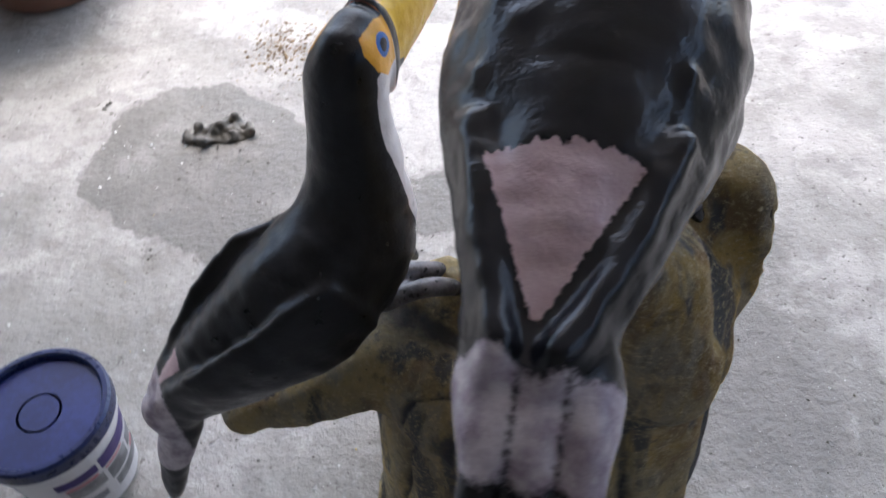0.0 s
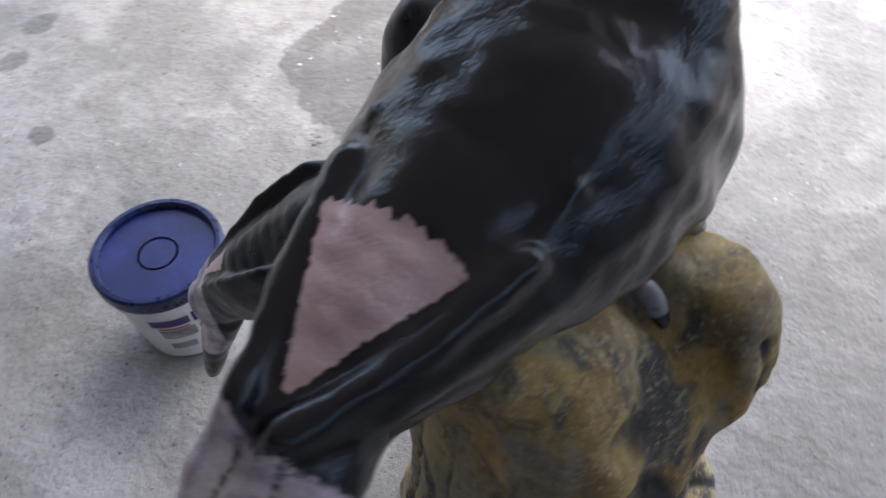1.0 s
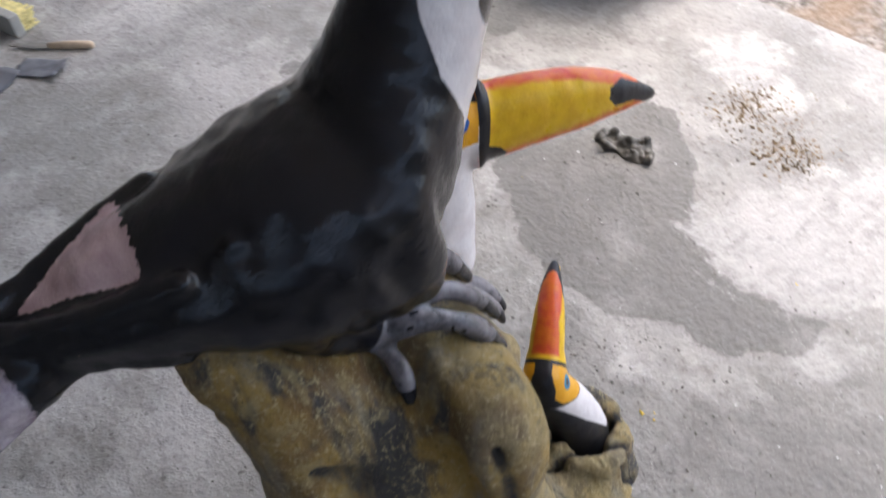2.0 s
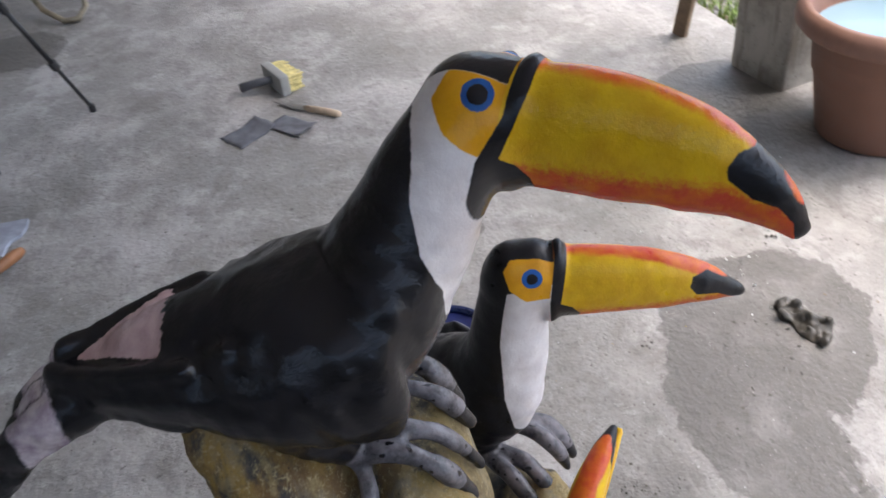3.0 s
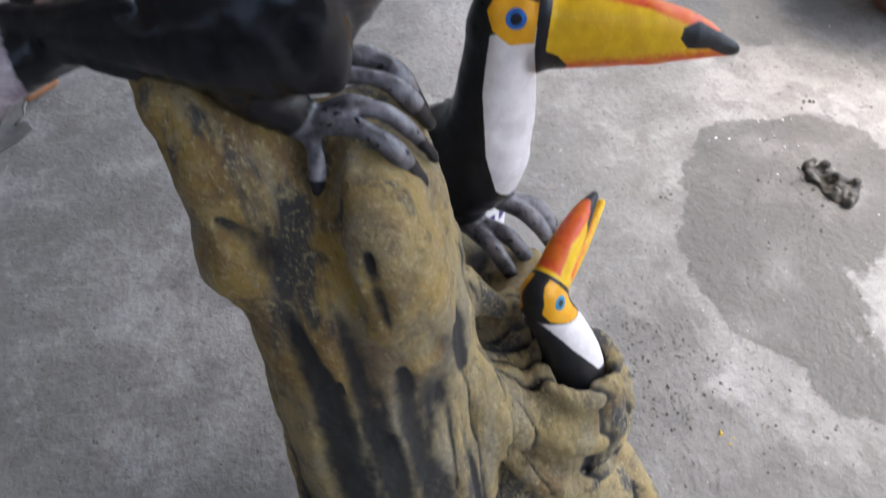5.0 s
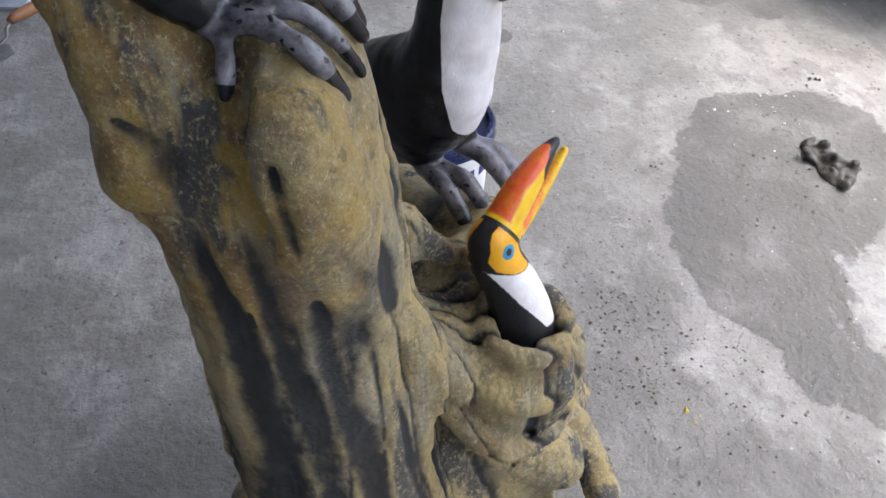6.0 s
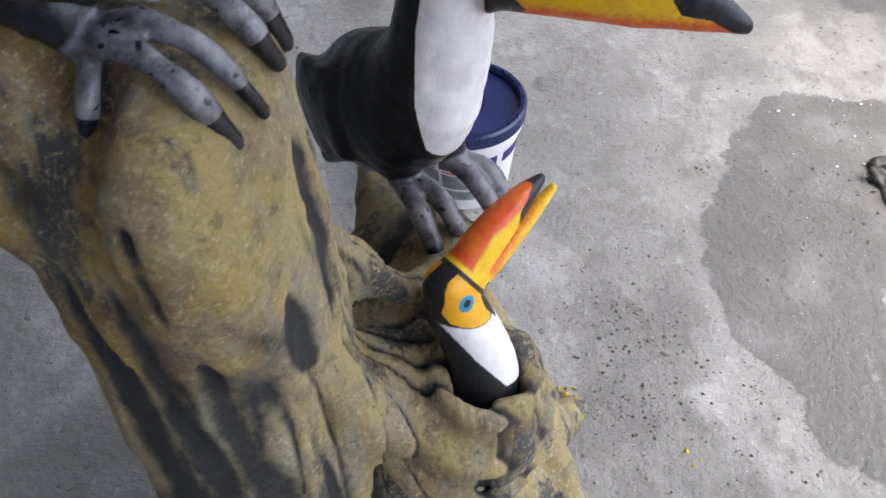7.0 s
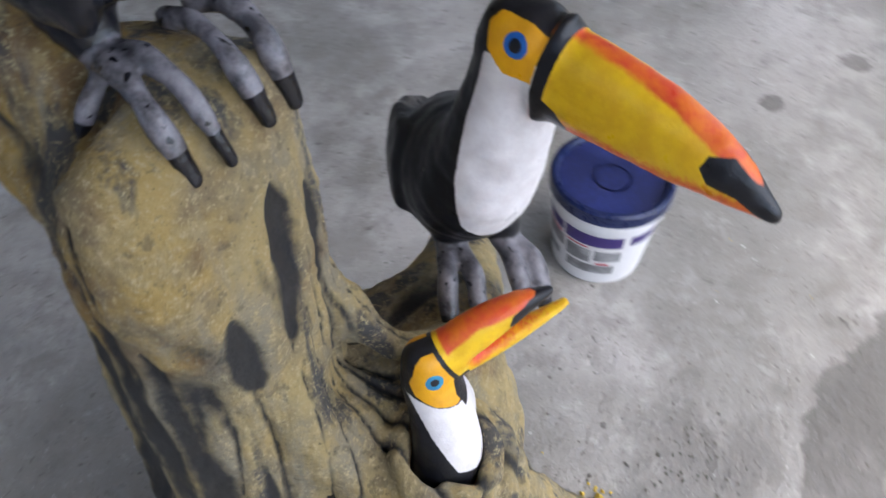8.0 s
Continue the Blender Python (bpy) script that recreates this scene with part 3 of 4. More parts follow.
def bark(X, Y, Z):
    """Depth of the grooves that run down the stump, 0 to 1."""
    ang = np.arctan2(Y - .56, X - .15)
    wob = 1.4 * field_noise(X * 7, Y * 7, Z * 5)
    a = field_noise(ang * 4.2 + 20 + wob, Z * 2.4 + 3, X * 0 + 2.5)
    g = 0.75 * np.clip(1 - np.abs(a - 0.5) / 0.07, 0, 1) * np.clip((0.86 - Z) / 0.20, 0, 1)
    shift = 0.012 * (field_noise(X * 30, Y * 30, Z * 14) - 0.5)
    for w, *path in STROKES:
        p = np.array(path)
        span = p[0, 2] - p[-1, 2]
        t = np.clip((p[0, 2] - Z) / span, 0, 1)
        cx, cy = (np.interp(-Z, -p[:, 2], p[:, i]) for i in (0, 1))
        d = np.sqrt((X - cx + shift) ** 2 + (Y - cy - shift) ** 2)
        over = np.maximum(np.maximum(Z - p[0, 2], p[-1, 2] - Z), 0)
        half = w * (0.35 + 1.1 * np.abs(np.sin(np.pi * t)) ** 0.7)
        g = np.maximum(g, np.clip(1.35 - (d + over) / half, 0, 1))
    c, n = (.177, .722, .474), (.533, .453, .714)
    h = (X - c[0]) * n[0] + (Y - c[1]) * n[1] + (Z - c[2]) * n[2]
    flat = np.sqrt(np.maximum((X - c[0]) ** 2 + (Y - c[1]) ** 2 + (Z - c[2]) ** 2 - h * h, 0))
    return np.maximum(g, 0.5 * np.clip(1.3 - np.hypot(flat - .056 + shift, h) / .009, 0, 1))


def stump():
    so = Solid((-.22, .28, -.02), (.44, .93, .98), 0.0046)
    for stations, k in STUMP:
        so.loft(stations, k=k)
    so.loft([(.188, .734, .40, .044), (.188, .735, .462, .040)], k=.02, fine=1)
    so.ring((.178, .725, .507), (.22, .20, .95), .042, .012, .010)
    so.ring((.176, .720, .466), (.42, .36, .83), .064, .014, .010)
    so.ring((.172, .714, .412), (.60, .45, .65), .086, .013, .014)
    so.loft([(.176, .722, .47, .035), (.172, .722, .54, .037)], k=0.008, fine=1, cut=True)
    so.loft([(.15, .775, .12, .028), (.18, .780, .05, .045), (.20, .78, .0, .05)], k=0.015, cut=True)
    so.loft([(.215, .497, .895, .012), (.262, .492, .855, .012), (.290, .500, .78, .010)], k=0.015, cut=True)
    so.loft([(.290, .445, .835, .010), (.250, .425, .845, .014)], k=0.02, fine=1, cut=True)
    X, Y, Z = so.points()
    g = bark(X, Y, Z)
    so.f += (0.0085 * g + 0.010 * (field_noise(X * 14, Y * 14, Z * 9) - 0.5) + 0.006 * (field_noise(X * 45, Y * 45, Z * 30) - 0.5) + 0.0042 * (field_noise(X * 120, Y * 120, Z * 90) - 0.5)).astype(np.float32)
    P, quads = so.skin(1)
    base = (.16, .56, 0)
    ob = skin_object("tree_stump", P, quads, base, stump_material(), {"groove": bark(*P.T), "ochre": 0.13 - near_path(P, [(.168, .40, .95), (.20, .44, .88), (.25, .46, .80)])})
    return tagged(ob, "cement tree stump painted ochre and brown with dark grooves", "stump")


stump()
big_toucan()
middle_toucan()
young_toucan()


# ---- floor, pillar and an unseen added shell that shapes the light ----
def link(name, bm, material, parent=None, label="", smooth=False):
    me = bpy.data.meshes.new(name)
    bm.to_mesh(me)
    bm.free()
    if smooth:
        me.polygons.foreach_set("use_smooth", np.ones(len(me.polygons), bool))
    if material:
        me.materials.append(material)
    ob = new(name, me)
    if parent:
        ob.parent = parent
    return tagged(ob, label)


def part(name, bm, material, parent, label="", smooth=False):
    return link(name, bm, material, parent, label, smooth)


def box(bm, size, m=Matrix(), bevel=0.0):
    r = bmesh.ops.create_cube(bm, size=1, matrix=m @ Matrix.Diagonal((*size, 1)))
    if bevel:
        edges = {e for v in r["verts"] for e in v.link_edges}
        bmesh.ops.bevel(bm, geom=list(edges), offset=bevel, segments=2, affect="EDGES", profile=0.6)
    return bm


def turned(bm, profile, n=48):
    """A solid of revolution from (radius, height) pairs."""
    rows = [[bm.verts.new((r * math.cos(2 * math.pi * i / n), r * math.sin(2 * math.pi * i / n), z)) for i in range(n)] for r, z in profile]
    for a, b in zip(rows[:-1], rows[1:]):
        for i in range(n):
            bm.faces.new((a[i], a[(i + 1) % n], b[(i + 1) % n], b[i]))
    for row, rev in ((rows[0], True), (rows[-1], False)):
        if (row[0].co.xy.length) > 1e-4:
            bm.faces.new(row[::-1] if rev else row)
    bmesh.ops.remove_doubles(bm, verts=bm.verts, dist=1e-6)
    return bm


def tube(bm, pts, r, n=10):
    """A round bar along a broken line."""
    pts = [Vector(p) for p in pts]
    rows = []
    for i, p in enumerate(pts):
        d = (pts[min(i + 1, len(pts) - 1)] - pts[max(i - 1, 0)]).normalized()
        a = d.orthogonal().normalized() if not rows else (rows[-1][1] - d * rows[-1][1].dot(d)).normalized()
        b = d.cross(a)
        rr = r[i] if isinstance(r, (list, tuple)) else r
        rows.append(([bm.verts.new(p + rr * (math.cos(2 * math.pi * k / n) * a + math.sin(2 * math.pi * k / n) * b)) for k in range(n)], a))
    for (u, _), (v, _) in zip(rows[:-1], rows[1:]):
        for k in range(n):
            bm.faces.new((u[k], u[(k + 1) % n], v[(k + 1) % n], v[k]))
    bm.faces.new(rows[0][0][::-1])
    bm.faces.new(rows[-1][0])
    return bm


def concrete_floor_material():
    m, nt, b = nodes_of("worn_concrete_floor", 0.75)
    coord = nt.nodes.new("ShaderNodeTexCoord").outputs["Object"]
    cloud = noise_node(nt, 1.6, 5.0, 0.6, coord)
    blot = noise_node(nt, 4.2, 7.0, 0.62, coord)
    scuff = noise_node(nt, 30, 7.0, 0.72, coord, (1.0, 0.6, 1.0))
    grit = noise_node(nt, 90, 6.0, 0.75, coord)
    col = mix(nt, ramp(nt, cloud, 0.38, 0.62), (0.235, 0.226, 0.213), (0.35, 0.336, 0.32))
    col = mix(nt, ramp(nt, blot, 0.49, 0.62, 0, 0.6), col, (0.46, 0.447, 0.434))
    col = mix(nt, ramp(nt, blot, 0.46, 0.35, 0, 0.65), col, (0.185, 0.177, 0.165))
    col = mix(nt, ramp(nt, scuff, 0.56, 0.70, 0, 0.4), col, (0.54, 0.525, 0.51))
    col = mix(nt, ramp(nt, scuff, 0.42, 0.32, 0, 0.6), col, (0.15, 0.143, 0.132))
    col = mix(nt, ramp(nt, grit, 0.39, 0.31, 0, 0.75), col, (0.12, 0.112, 0.10))
    smear = noise_node(nt, 9, 7.0, 0.7, coord, (0.7, 1.0, 1.0))
    col = mix(nt, ramp(nt, smear, 0.52, 0.61, 0, 0.5), col, (0.20, 0.19, 0.178))
    pit = noise_node(nt, 55, 4.0, 0.6, coord)
    col = mix(nt, ramp(nt, pit, 0.37, 0.31, 0, 0.85), col, (0.11, 0.10, 0.092))
    col = mix(nt, ramp(nt, pit, 0.68, 0.74, 0, 0.7), col, (0.62, 0.61, 0.59))
    dirt = noise_node(nt, 2.6, 8.0, 0.7, coord)
    col = mix(nt, ramp(nt, dirt, 0.52, 0.60, 0, 0.45), col, (0.175, 0.163, 0.148))
    wet = attribute(nt, "wet")
    edge = maths(nt, "ADD", wet, maths(nt, "ADD", maths(nt, "MULTIPLY", maths(nt, "SUBTRACT", blot, 0.5), 0.16), maths(nt, "MULTIPLY", maths(nt, "SUBTRACT", scuff, 0.5), 0.05)))
    f = ramp(nt, edge, -0.005, 0.005)
    col = mix(nt, maths(nt, "MULTIPLY", f, ramp(nt, blot, 0.66, 0.42, 0.6, 0.95)), col, (0.125, 0.118, 0.107))
    wobble = maths(nt, "ADD", maths(nt, "MULTIPLY", maths(nt, "SUBTRACT", dirt, 0.5), 0.5), maths(nt, "MULTIPLY", maths(nt, "SUBTRACT", smear, 0.5), 0.35))
    # damp zones, darkened further to stand in for the floor's shading
    damp_shade = ramp(nt, maths(nt, "ADD", attribute(nt, "damp_shade"), wobble), -0.03, 0.05)
    col = mix(nt, maths(nt, "MULTIPLY", damp_shade, ramp(nt, smear, 0.60, 0.44, 0.35, 0.75)), col, (0.165, 0.158, 0.148))
    # paler colour inside the two outlined zones
    pale_zone = ramp(nt, maths(nt, "ADD", attribute(nt, "pale_zone"), wobble), -0.02, 0.03)
    col = mix(nt, maths(nt, "MULTIPLY", pale_zone, ramp(nt, scuff, 0.35, 0.60, 0.25, 0.75)), col, (0.44, 0.43, 0.415))
    specks = noise_node(nt, 210, 3.0, 0.6, coord)
    col = mix(nt, ramp(nt, specks, 0.36, 0.31, 0, 0.7), col, (0.09, 0.084, 0.076))
    col = mix(nt, ramp(nt, specks, 0.66, 0.71, 0, 0.6), col, (0.62, 0.61, 0.59))
    nt.links.new(col, b.inputs["Base Color"])
    nt.links.new(maths(nt, "SUBTRACT", ramp(nt, blot, 0.3, 0.7, 0.6, 0.85), maths(nt, "MULTIPLY", f, 0.18)), b.inputs["Roughness"])
    bump(nt, b, maths(nt, "ADD", maths(nt, "ADD", maths(nt, "MULTIPLY", grit, 0.2), maths(nt, "MULTIPLY", scuff, 0.8)), maths(nt, "ADD", maths(nt, "MULTIPLY", blot, 2.0), maths(nt, "MULTIPLY", pit, 0.9))), 0.6, 0.010)
    return m


floor_paint = concrete_floor_material()
wall_paint = plain("bare_render", (0.42, 0.405, 0.375), 0.85, vary=0.25, scale=6, relief=0.4, depth=0.004)


# pale so that the added ceiling bounces light down
bounce_white = plain("bounce_soffit_white", (0.66, 0.65, 0.62), 0.85, vary=0.12, scale=5, relief=0.3, depth=0.004)


def floor():
    """The slab; wet patches, damp zones with shade in their colour, and paler zones are kept on its mesh as distances.
    """
    xs = np.unique(np.concatenate([np.linspace(-7, -1.7, 30), np.linspace(-1.7, 0.8, 126), np.linspace(0.8, 5, 22)]))
    ys = np.unique(np.concatenate([np.linspace(-5, 0.8, 30), np.linspace(0.8, 2.30, 76)]))
    X, Y = np.meshgrid(xs, ys, indexing="ij")
    Z = 0.004 * (field_noise(X * 3 + 9, Y * 3 + 9, X * 0 + .5) - 0.5) + 0.003 * (field_noise(X * 11, Y * 11, X * 0 + 3.5) - 0.5)
    v = np.stack([X, Y, Z], -1).reshape(-1, 3)
    n, k = len(xs), len(ys)
    i, j = np.meshgrid(np.arange(n - 1), np.arange(k - 1), indexing="ij")
    a = (i * k + j).ravel()
    q = np.stack([a, a + k, a + k + 1, a + 1], 1)
    wet = outline(v[:, 0], v[:, 1], [(-.32, 1.16), (-.43, 1.18), (-.53, 1.235), (-.70, 1.33), (-.79, 1.40), (-.77, 1.52), (-.75, 1.66), (-.64, 1.74), (-.50, 1.76), (-.36, 1.68), (-.26, 1.55), (-.19, 1.46), (-.05, 1.42), (.06, 1.44), (.12, 1.46), (.12, 1.36), (.04, 1.24), (-.05, 1.25), (-.17, 1.19)])
    # outlines of the zones where the slab is paler
    pale_zone = np.maximum(outline(v[:, 0], v[:, 1], [(-.19, 1.46), (-.19, 1.59), (-.15, 1.73), (-.09, 1.98), (.25, 1.90), (.20, 1.54), (.04, 1.46), (-.09, 1.43)]),
                      outline(v[:, 0], v[:, 1], [(-.74, 2.01), (-.52, 2.13), (-.26, 2.02), (-.46, 1.90)]))
    # damp beside the puddle and by the pillar, with shade painted in
    damp_shade = np.maximum(outline(v[:, 0], v[:, 1], [(-.30, .95), (-.22, 1.14), (-.10, 1.14), (.09, 1.18), (.22, 1.46), (.6, 1.4), (.7, .7), (.3, .6), (0, .8)]),
                      outline(v[:, 0], v[:, 1], [(-1.23, 1.56), (-1.05, 1.55), (-1.02, 1.67), (-1.0, 1.81), (-.81, 1.92), (-.85, 2.28), (-1.35, 2.28), (-1.64, 1.95), (-1.45, 1.8), (-1.29, 1.57)]))
    for x, y, r in ((-1.42, 1.32, .05), (-1.28, 1.62, .11), (-1.10, 1.72, .05), (-1.38, 1.20, .03), (-.85, .95, .035), (-1.15, 1.02, .03), (-3.1, -.3, .22), (-1.5, 2.0, .2)):
        wet = np.maximum(wet, r - np.hypot(v[:, 0] - x, v[:, 1] - y))
    ob = skin_object("floor", v, q, (0, 0, 0), floor_paint, {"wet": wet, "damp_shade": damp_shade, "pale_zone": pale_zone})
    tagged(ob, "worn grey concrete floor with damp patches and grit", "floor", kind="structure")
    rim = link("floor_edge", box(bmesh.new(), (12, .3, .3), pose(-1, 2.18, -.17), 0.01), wall_paint)
    tagged(rim, "broken edge of the concrete slab", "floor", kind="structure")


floor()


def ground():
    bm = bmesh.new()
    bmesh.ops.create_grid(bm, x_segments=60, y_segments=60, size=60)
    for v in bm.verts:
        v.co.z = -0.07 + 0.05 * (noise.noise(v.co * 0.7)) if v.co.y > 2 else -0.12
    m, nt, b = nodes_of("earth_and_gravel", 0.95)
    g = noise_node(nt, 35, 6.0, 0.7)
    h = noise_node(nt, 2.2, 4.0)
    col = mix(nt, ramp(nt, g, 0.35, 0.65), (0.10, 0.085, 0.07), (0.36, 0.33, 0.30))
    col = mix(nt, ramp(nt, h, 0.5, 0.65, 0, 0.7), col, (0.26, 0.17, 0.10))
    nt.links.new(col, b.inputs["Base Color"])
    bump(nt, b, g, 0.9, 0.02)
    tagged(link("ground", bm, m), "bare earth and gravel outside the shed", "ground", kind="structure")


ground()


def shell():
    # unseen walls and ceiling, added to limit where daylight comes in
    for name, size, at in (("unseen_wall_west", (.15, 7.4, 2.8), (-6.4, -1.3, 1.4)), ("unseen_wall_south", (9.8, .15, 2.8), (-1.4, -4.6, 1.4)), ("unseen_wall_east", (.15, 7.4, 2.1), (3.6, -1.3, 1.05)), ("ceiling", (10.2, 7.6, .1), (-1.4, -1.25, 2.85))):
        tagged(link(name, box(bmesh.new(), size, pose(*at)), bounce_white if name == "ceiling" else wall_paint), "unseen added grey " + ("soffit" if name == "ceiling" else "wall"), "ceiling" if name == "ceiling" else "wall", kind="structure")


shell()


def pillar():
    bm = box(bmesh.new(), (.24, .22, 2.95), pose(-1.525, 2.250, 1.355, 0, 0, 7), 0.012)
    m, nt, b = nodes_of("stained_pillar_concrete", 0.85)
    stain, grain, drip = noise_node(nt, 5, 6.0, 0.65), noise_node(nt, 70, 5.0, 0.7), noise_node(nt, 16, 5.0, 0.6, None, (1.0, 1.0, 0.15))
    col = mix(nt, ramp(nt, stain, 0.38, 0.62), (0.27, 0.255, 0.225), (0.46, 0.44, 0.40))
    col = mix(nt, ramp(nt, drip, 0.52, 0.64, 0, 0.6), col, (0.20, 0.175, 0.14))
    col = mix(nt, ramp(nt, grain, 0.40, 0.32, 0, 0.8), col, (0.11, 0.10, 0.09))
    nt.links.new(col, b.inputs["Base Color"])
    bump(nt, b, maths(nt, "ADD", grain, stain), 0.5, 0.005)
    tagged(link("pillar", bm, m), "square bare concrete pillar with stained foot, at the floor's edge", "pillar", kind="structure")


pillar()


# ---- things on the floor ----
def thing(name, at, label, category, group=""):
    """An empty that carries the parts of a thing."""
    ob = new(name)
    ob.empty_display_size = 0.05
    ob.matrix_world = at
    return tagged(ob, label, category, group)


def arc_patch(bm, r0, z0, r1, z1, a0, a1, thick=0.0006, n=20):
    """A thin curved piece of a label round a tapered pail."""
    rows = []
    for i in range(n + 1):
        a = radians(a0 + (a1 - a0) * i / n)
        c = Vector((math.cos(a), math.sin(a), 0))
        rows.append([bm.verts.new(c * (r0 + thick) + Vector((0, 0, z0))), bm.verts.new(c * (r1 + thick) + Vector((0, 0, z1)))])
    for u, v in zip(rows[:-1], rows[1:]):
        bm.faces.new((u[0], v[0], v[1], u[1]))
    return bm


def pail():
    lid_blue = plain("blue_lid_plastic", (0.020, 0.032, 0.150), 0.38, vary=0.45, scale=40, relief=0.1)
    rim_blue = plain("dark_blue_rim_plastic", (0.008, 0.018, 0.085), 0.3, vary=0.35, scale=40, relief=0.1)
    white = plain("white_pail_plastic", (0.72, 0.71, 0.72), 0.4, vary=0.08, scale=20, relief=0.08)
    purple = plain("purple_print", (0.040, 0.020, 0.150), 0.45, vary=0.2)
    grey = plain("grey_print", (0.28, 0.28, 0.29), 0.5, vary=0.5, scale=160, relief=0.0)
    red = plain("red_print", (0.55, 0.10, 0.13), 0.5, vary=0.2)
    ob = thing("pail", pose(-.572, .758, .001), "white plastic paint pail with closed blue lid, on the floor", "pail")
    part("body", turned(bmesh.new(), [(.0, 0), (.078, 0), (.083, .004), (.0985, .150), (.0985, .156), (.104, .158), (.105, .168), (.104, .184), (.0, .184)]), white, ob, smooth=False)
    lid = part("lid", turned(bmesh.new(), [(.0, .190), (.028, .190), (.030, .193), (.034, .193), (.036, .190), (.090, .190), (.0945, .193)], 64), lid_blue, ob, "dusty blue lid with paint drips")
    part("rim", turned(bmesh.new(), [(.0945, .186), (.0945, .200), (.098, .206), (.105, .206), (.109, .202), (.109, .180), (.1065, .178), (.1055, .186)], 64), rim_blue, lid)
    rad = lambda z: .083 + .0155 * (z - .004) / .146
    for a0, a1, z0, z1 in ((-75, -36, .116, .138), (-33, 32, .112, .142), (40, 120, .116, .140), (150, 250, .114, .140)):
        part("print_band", arc_patch(bmesh.new(), rad(z0), z0, rad(z1), z1, a0, a1), purple, ob, "purple printed band")
    for a0, a1, z0, z1, mt in ((-70, -34, .074, .104, grey), (-30, 0, .064, .100, grey), (4, 34, .072, .100, grey), (-28, 30, .034, .058, grey), (-70, -38, .106, .111, red), (-30, -4, .104, .108, red), (8, 22, .060, .066, red)):
        part("print_block", arc_patch(bmesh.new(), rad(z0), z0, rad(z1), z1, a0, a1), mt, ob)
    for i in range(5):
        z = .040 + .004 * i
        part("print_line", arc_patch(bmesh.new(), rad(z) + .0006, z, rad(z + .0018), z + .0018, -68, -40), grey, ob)
    drips = plain("pale_paint_drip", (0.55, 0.62, 0.75), 0.3, vary=0.2)
    rnd = random.Random(5)
    for _ in range(16):
        a, r = rnd.uniform(0, 6.28), rnd.uniform(.04, .088)
        bm = bmesh.new()
        bmesh.ops.create_icosphere(bm, subdivisions=1, radius=rnd.uniform(.0012, .0032), matrix=Matrix.Translation((r * math.cos(a), r * math.sin(a), .1905)) @ Matrix.Diagonal((1.3, 1, .25, 1)))
        part("paint_drip", bm, drips, lid, smooth=True)


pail()

rust_wood = plain("weathered_wood", (0.24, 0.17, 0.11), 0.8, vary=0.45, scale=40, relief=0.4)
handle_wood = plain("orange_handle_wood", (0.33, 0.14, 0.055), 0.55, vary=0.3, scale=60)
steel = plain("dull_steel", (0.30, 0.29, 0.28), 0.42, 0.8, vary=0.35, scale=60)
black_metal = plain("black_tripod_metal", (0.022, 0.022, 0.024), 0.45, vary=0.3)
grey_plastic = plain("grey_brush_plastic", (0.33, 0.33, 0.31), 0.5, vary=0.15)
dark_plastic = plain("slate_handle_plastic", (0.12, 0.125, 0.14), 0.5, vary=0.3)
bristle_yellow = plain("yellow_bristle", (0.70, 0.60, 0.25), 0.7, vary=0.3, scale=200)
white_enamel = plain("white_enamel", (0.66, 0.68, 0.70), 0.35, vary=0.06, scale=8, relief=0.05)
terracotta = plain("brown_planter_plastic", (0.25, 0.135, 0.098), 0.55, vary=0.22, scale=14, relief=0.15)
brown_pipe = plain("brown_pipe_plastic", (0.20, 0.075, 0.055), 0.45, vary=0.2)
slate_paper = plain("grey_sandpaper", (0.13, 0.135, 0.15), 0.9, vary=0.3, scale=120, relief=0.4)
board_grey = plain("pale_fibre_board", (0.42, 0.41, 0.38), 0.85, vary=0.25, scale=20)
board_blue = plain("blue_smeared_board", (0.36, 0.385, 0.45), 0.8, vary=0.35, scale=18)
brick_red = plain("broken_red_brick", (0.30, 0.13, 0.08), 0.9, vary=0.35, scale=40, relief=0.5)
tube_metal = plain("rusty_cream_tube", (0.33, 0.28, 0.20), 0.5, 0.3, vary=0.45, scale=50)


def block_brush():
    ob = thing("block_brush", pose(-2.24, .67, .0, 0, 0, 105), "grey block brush with yellow bristles lying on the floor", "brush")
    part("block", box(bmesh.new(), (.035, .165, .072), pose(0, 0, .037), .006), grey_plastic, ob)
    part("handle", tube(bmesh.new(), [(-.015, 0, .040), (-.06, .022, .036), (-.12, .05, .024)], [.013, .015, .017], 12), dark_plastic, ob, smooth=True)
    rnd = random.Random(3)
    for i in range(13):
        for j in range(5):
            y, z = -.072 + .012 * i, .012 + .012 * j
            bm = bmesh.new()
            tube(bm, [(.015, y, z), (.04, y + rnd.uniform(-.002, .002), z), (.072 + rnd.uniform(-.008, .006), y + rnd.uniform(-.006, .006), max(.006, z + rnd.uniform(-.006, .006)))], [.0055, .0058, .0035], 6)
            part("bristle_tuft", bm, bristle_yellow, ob)


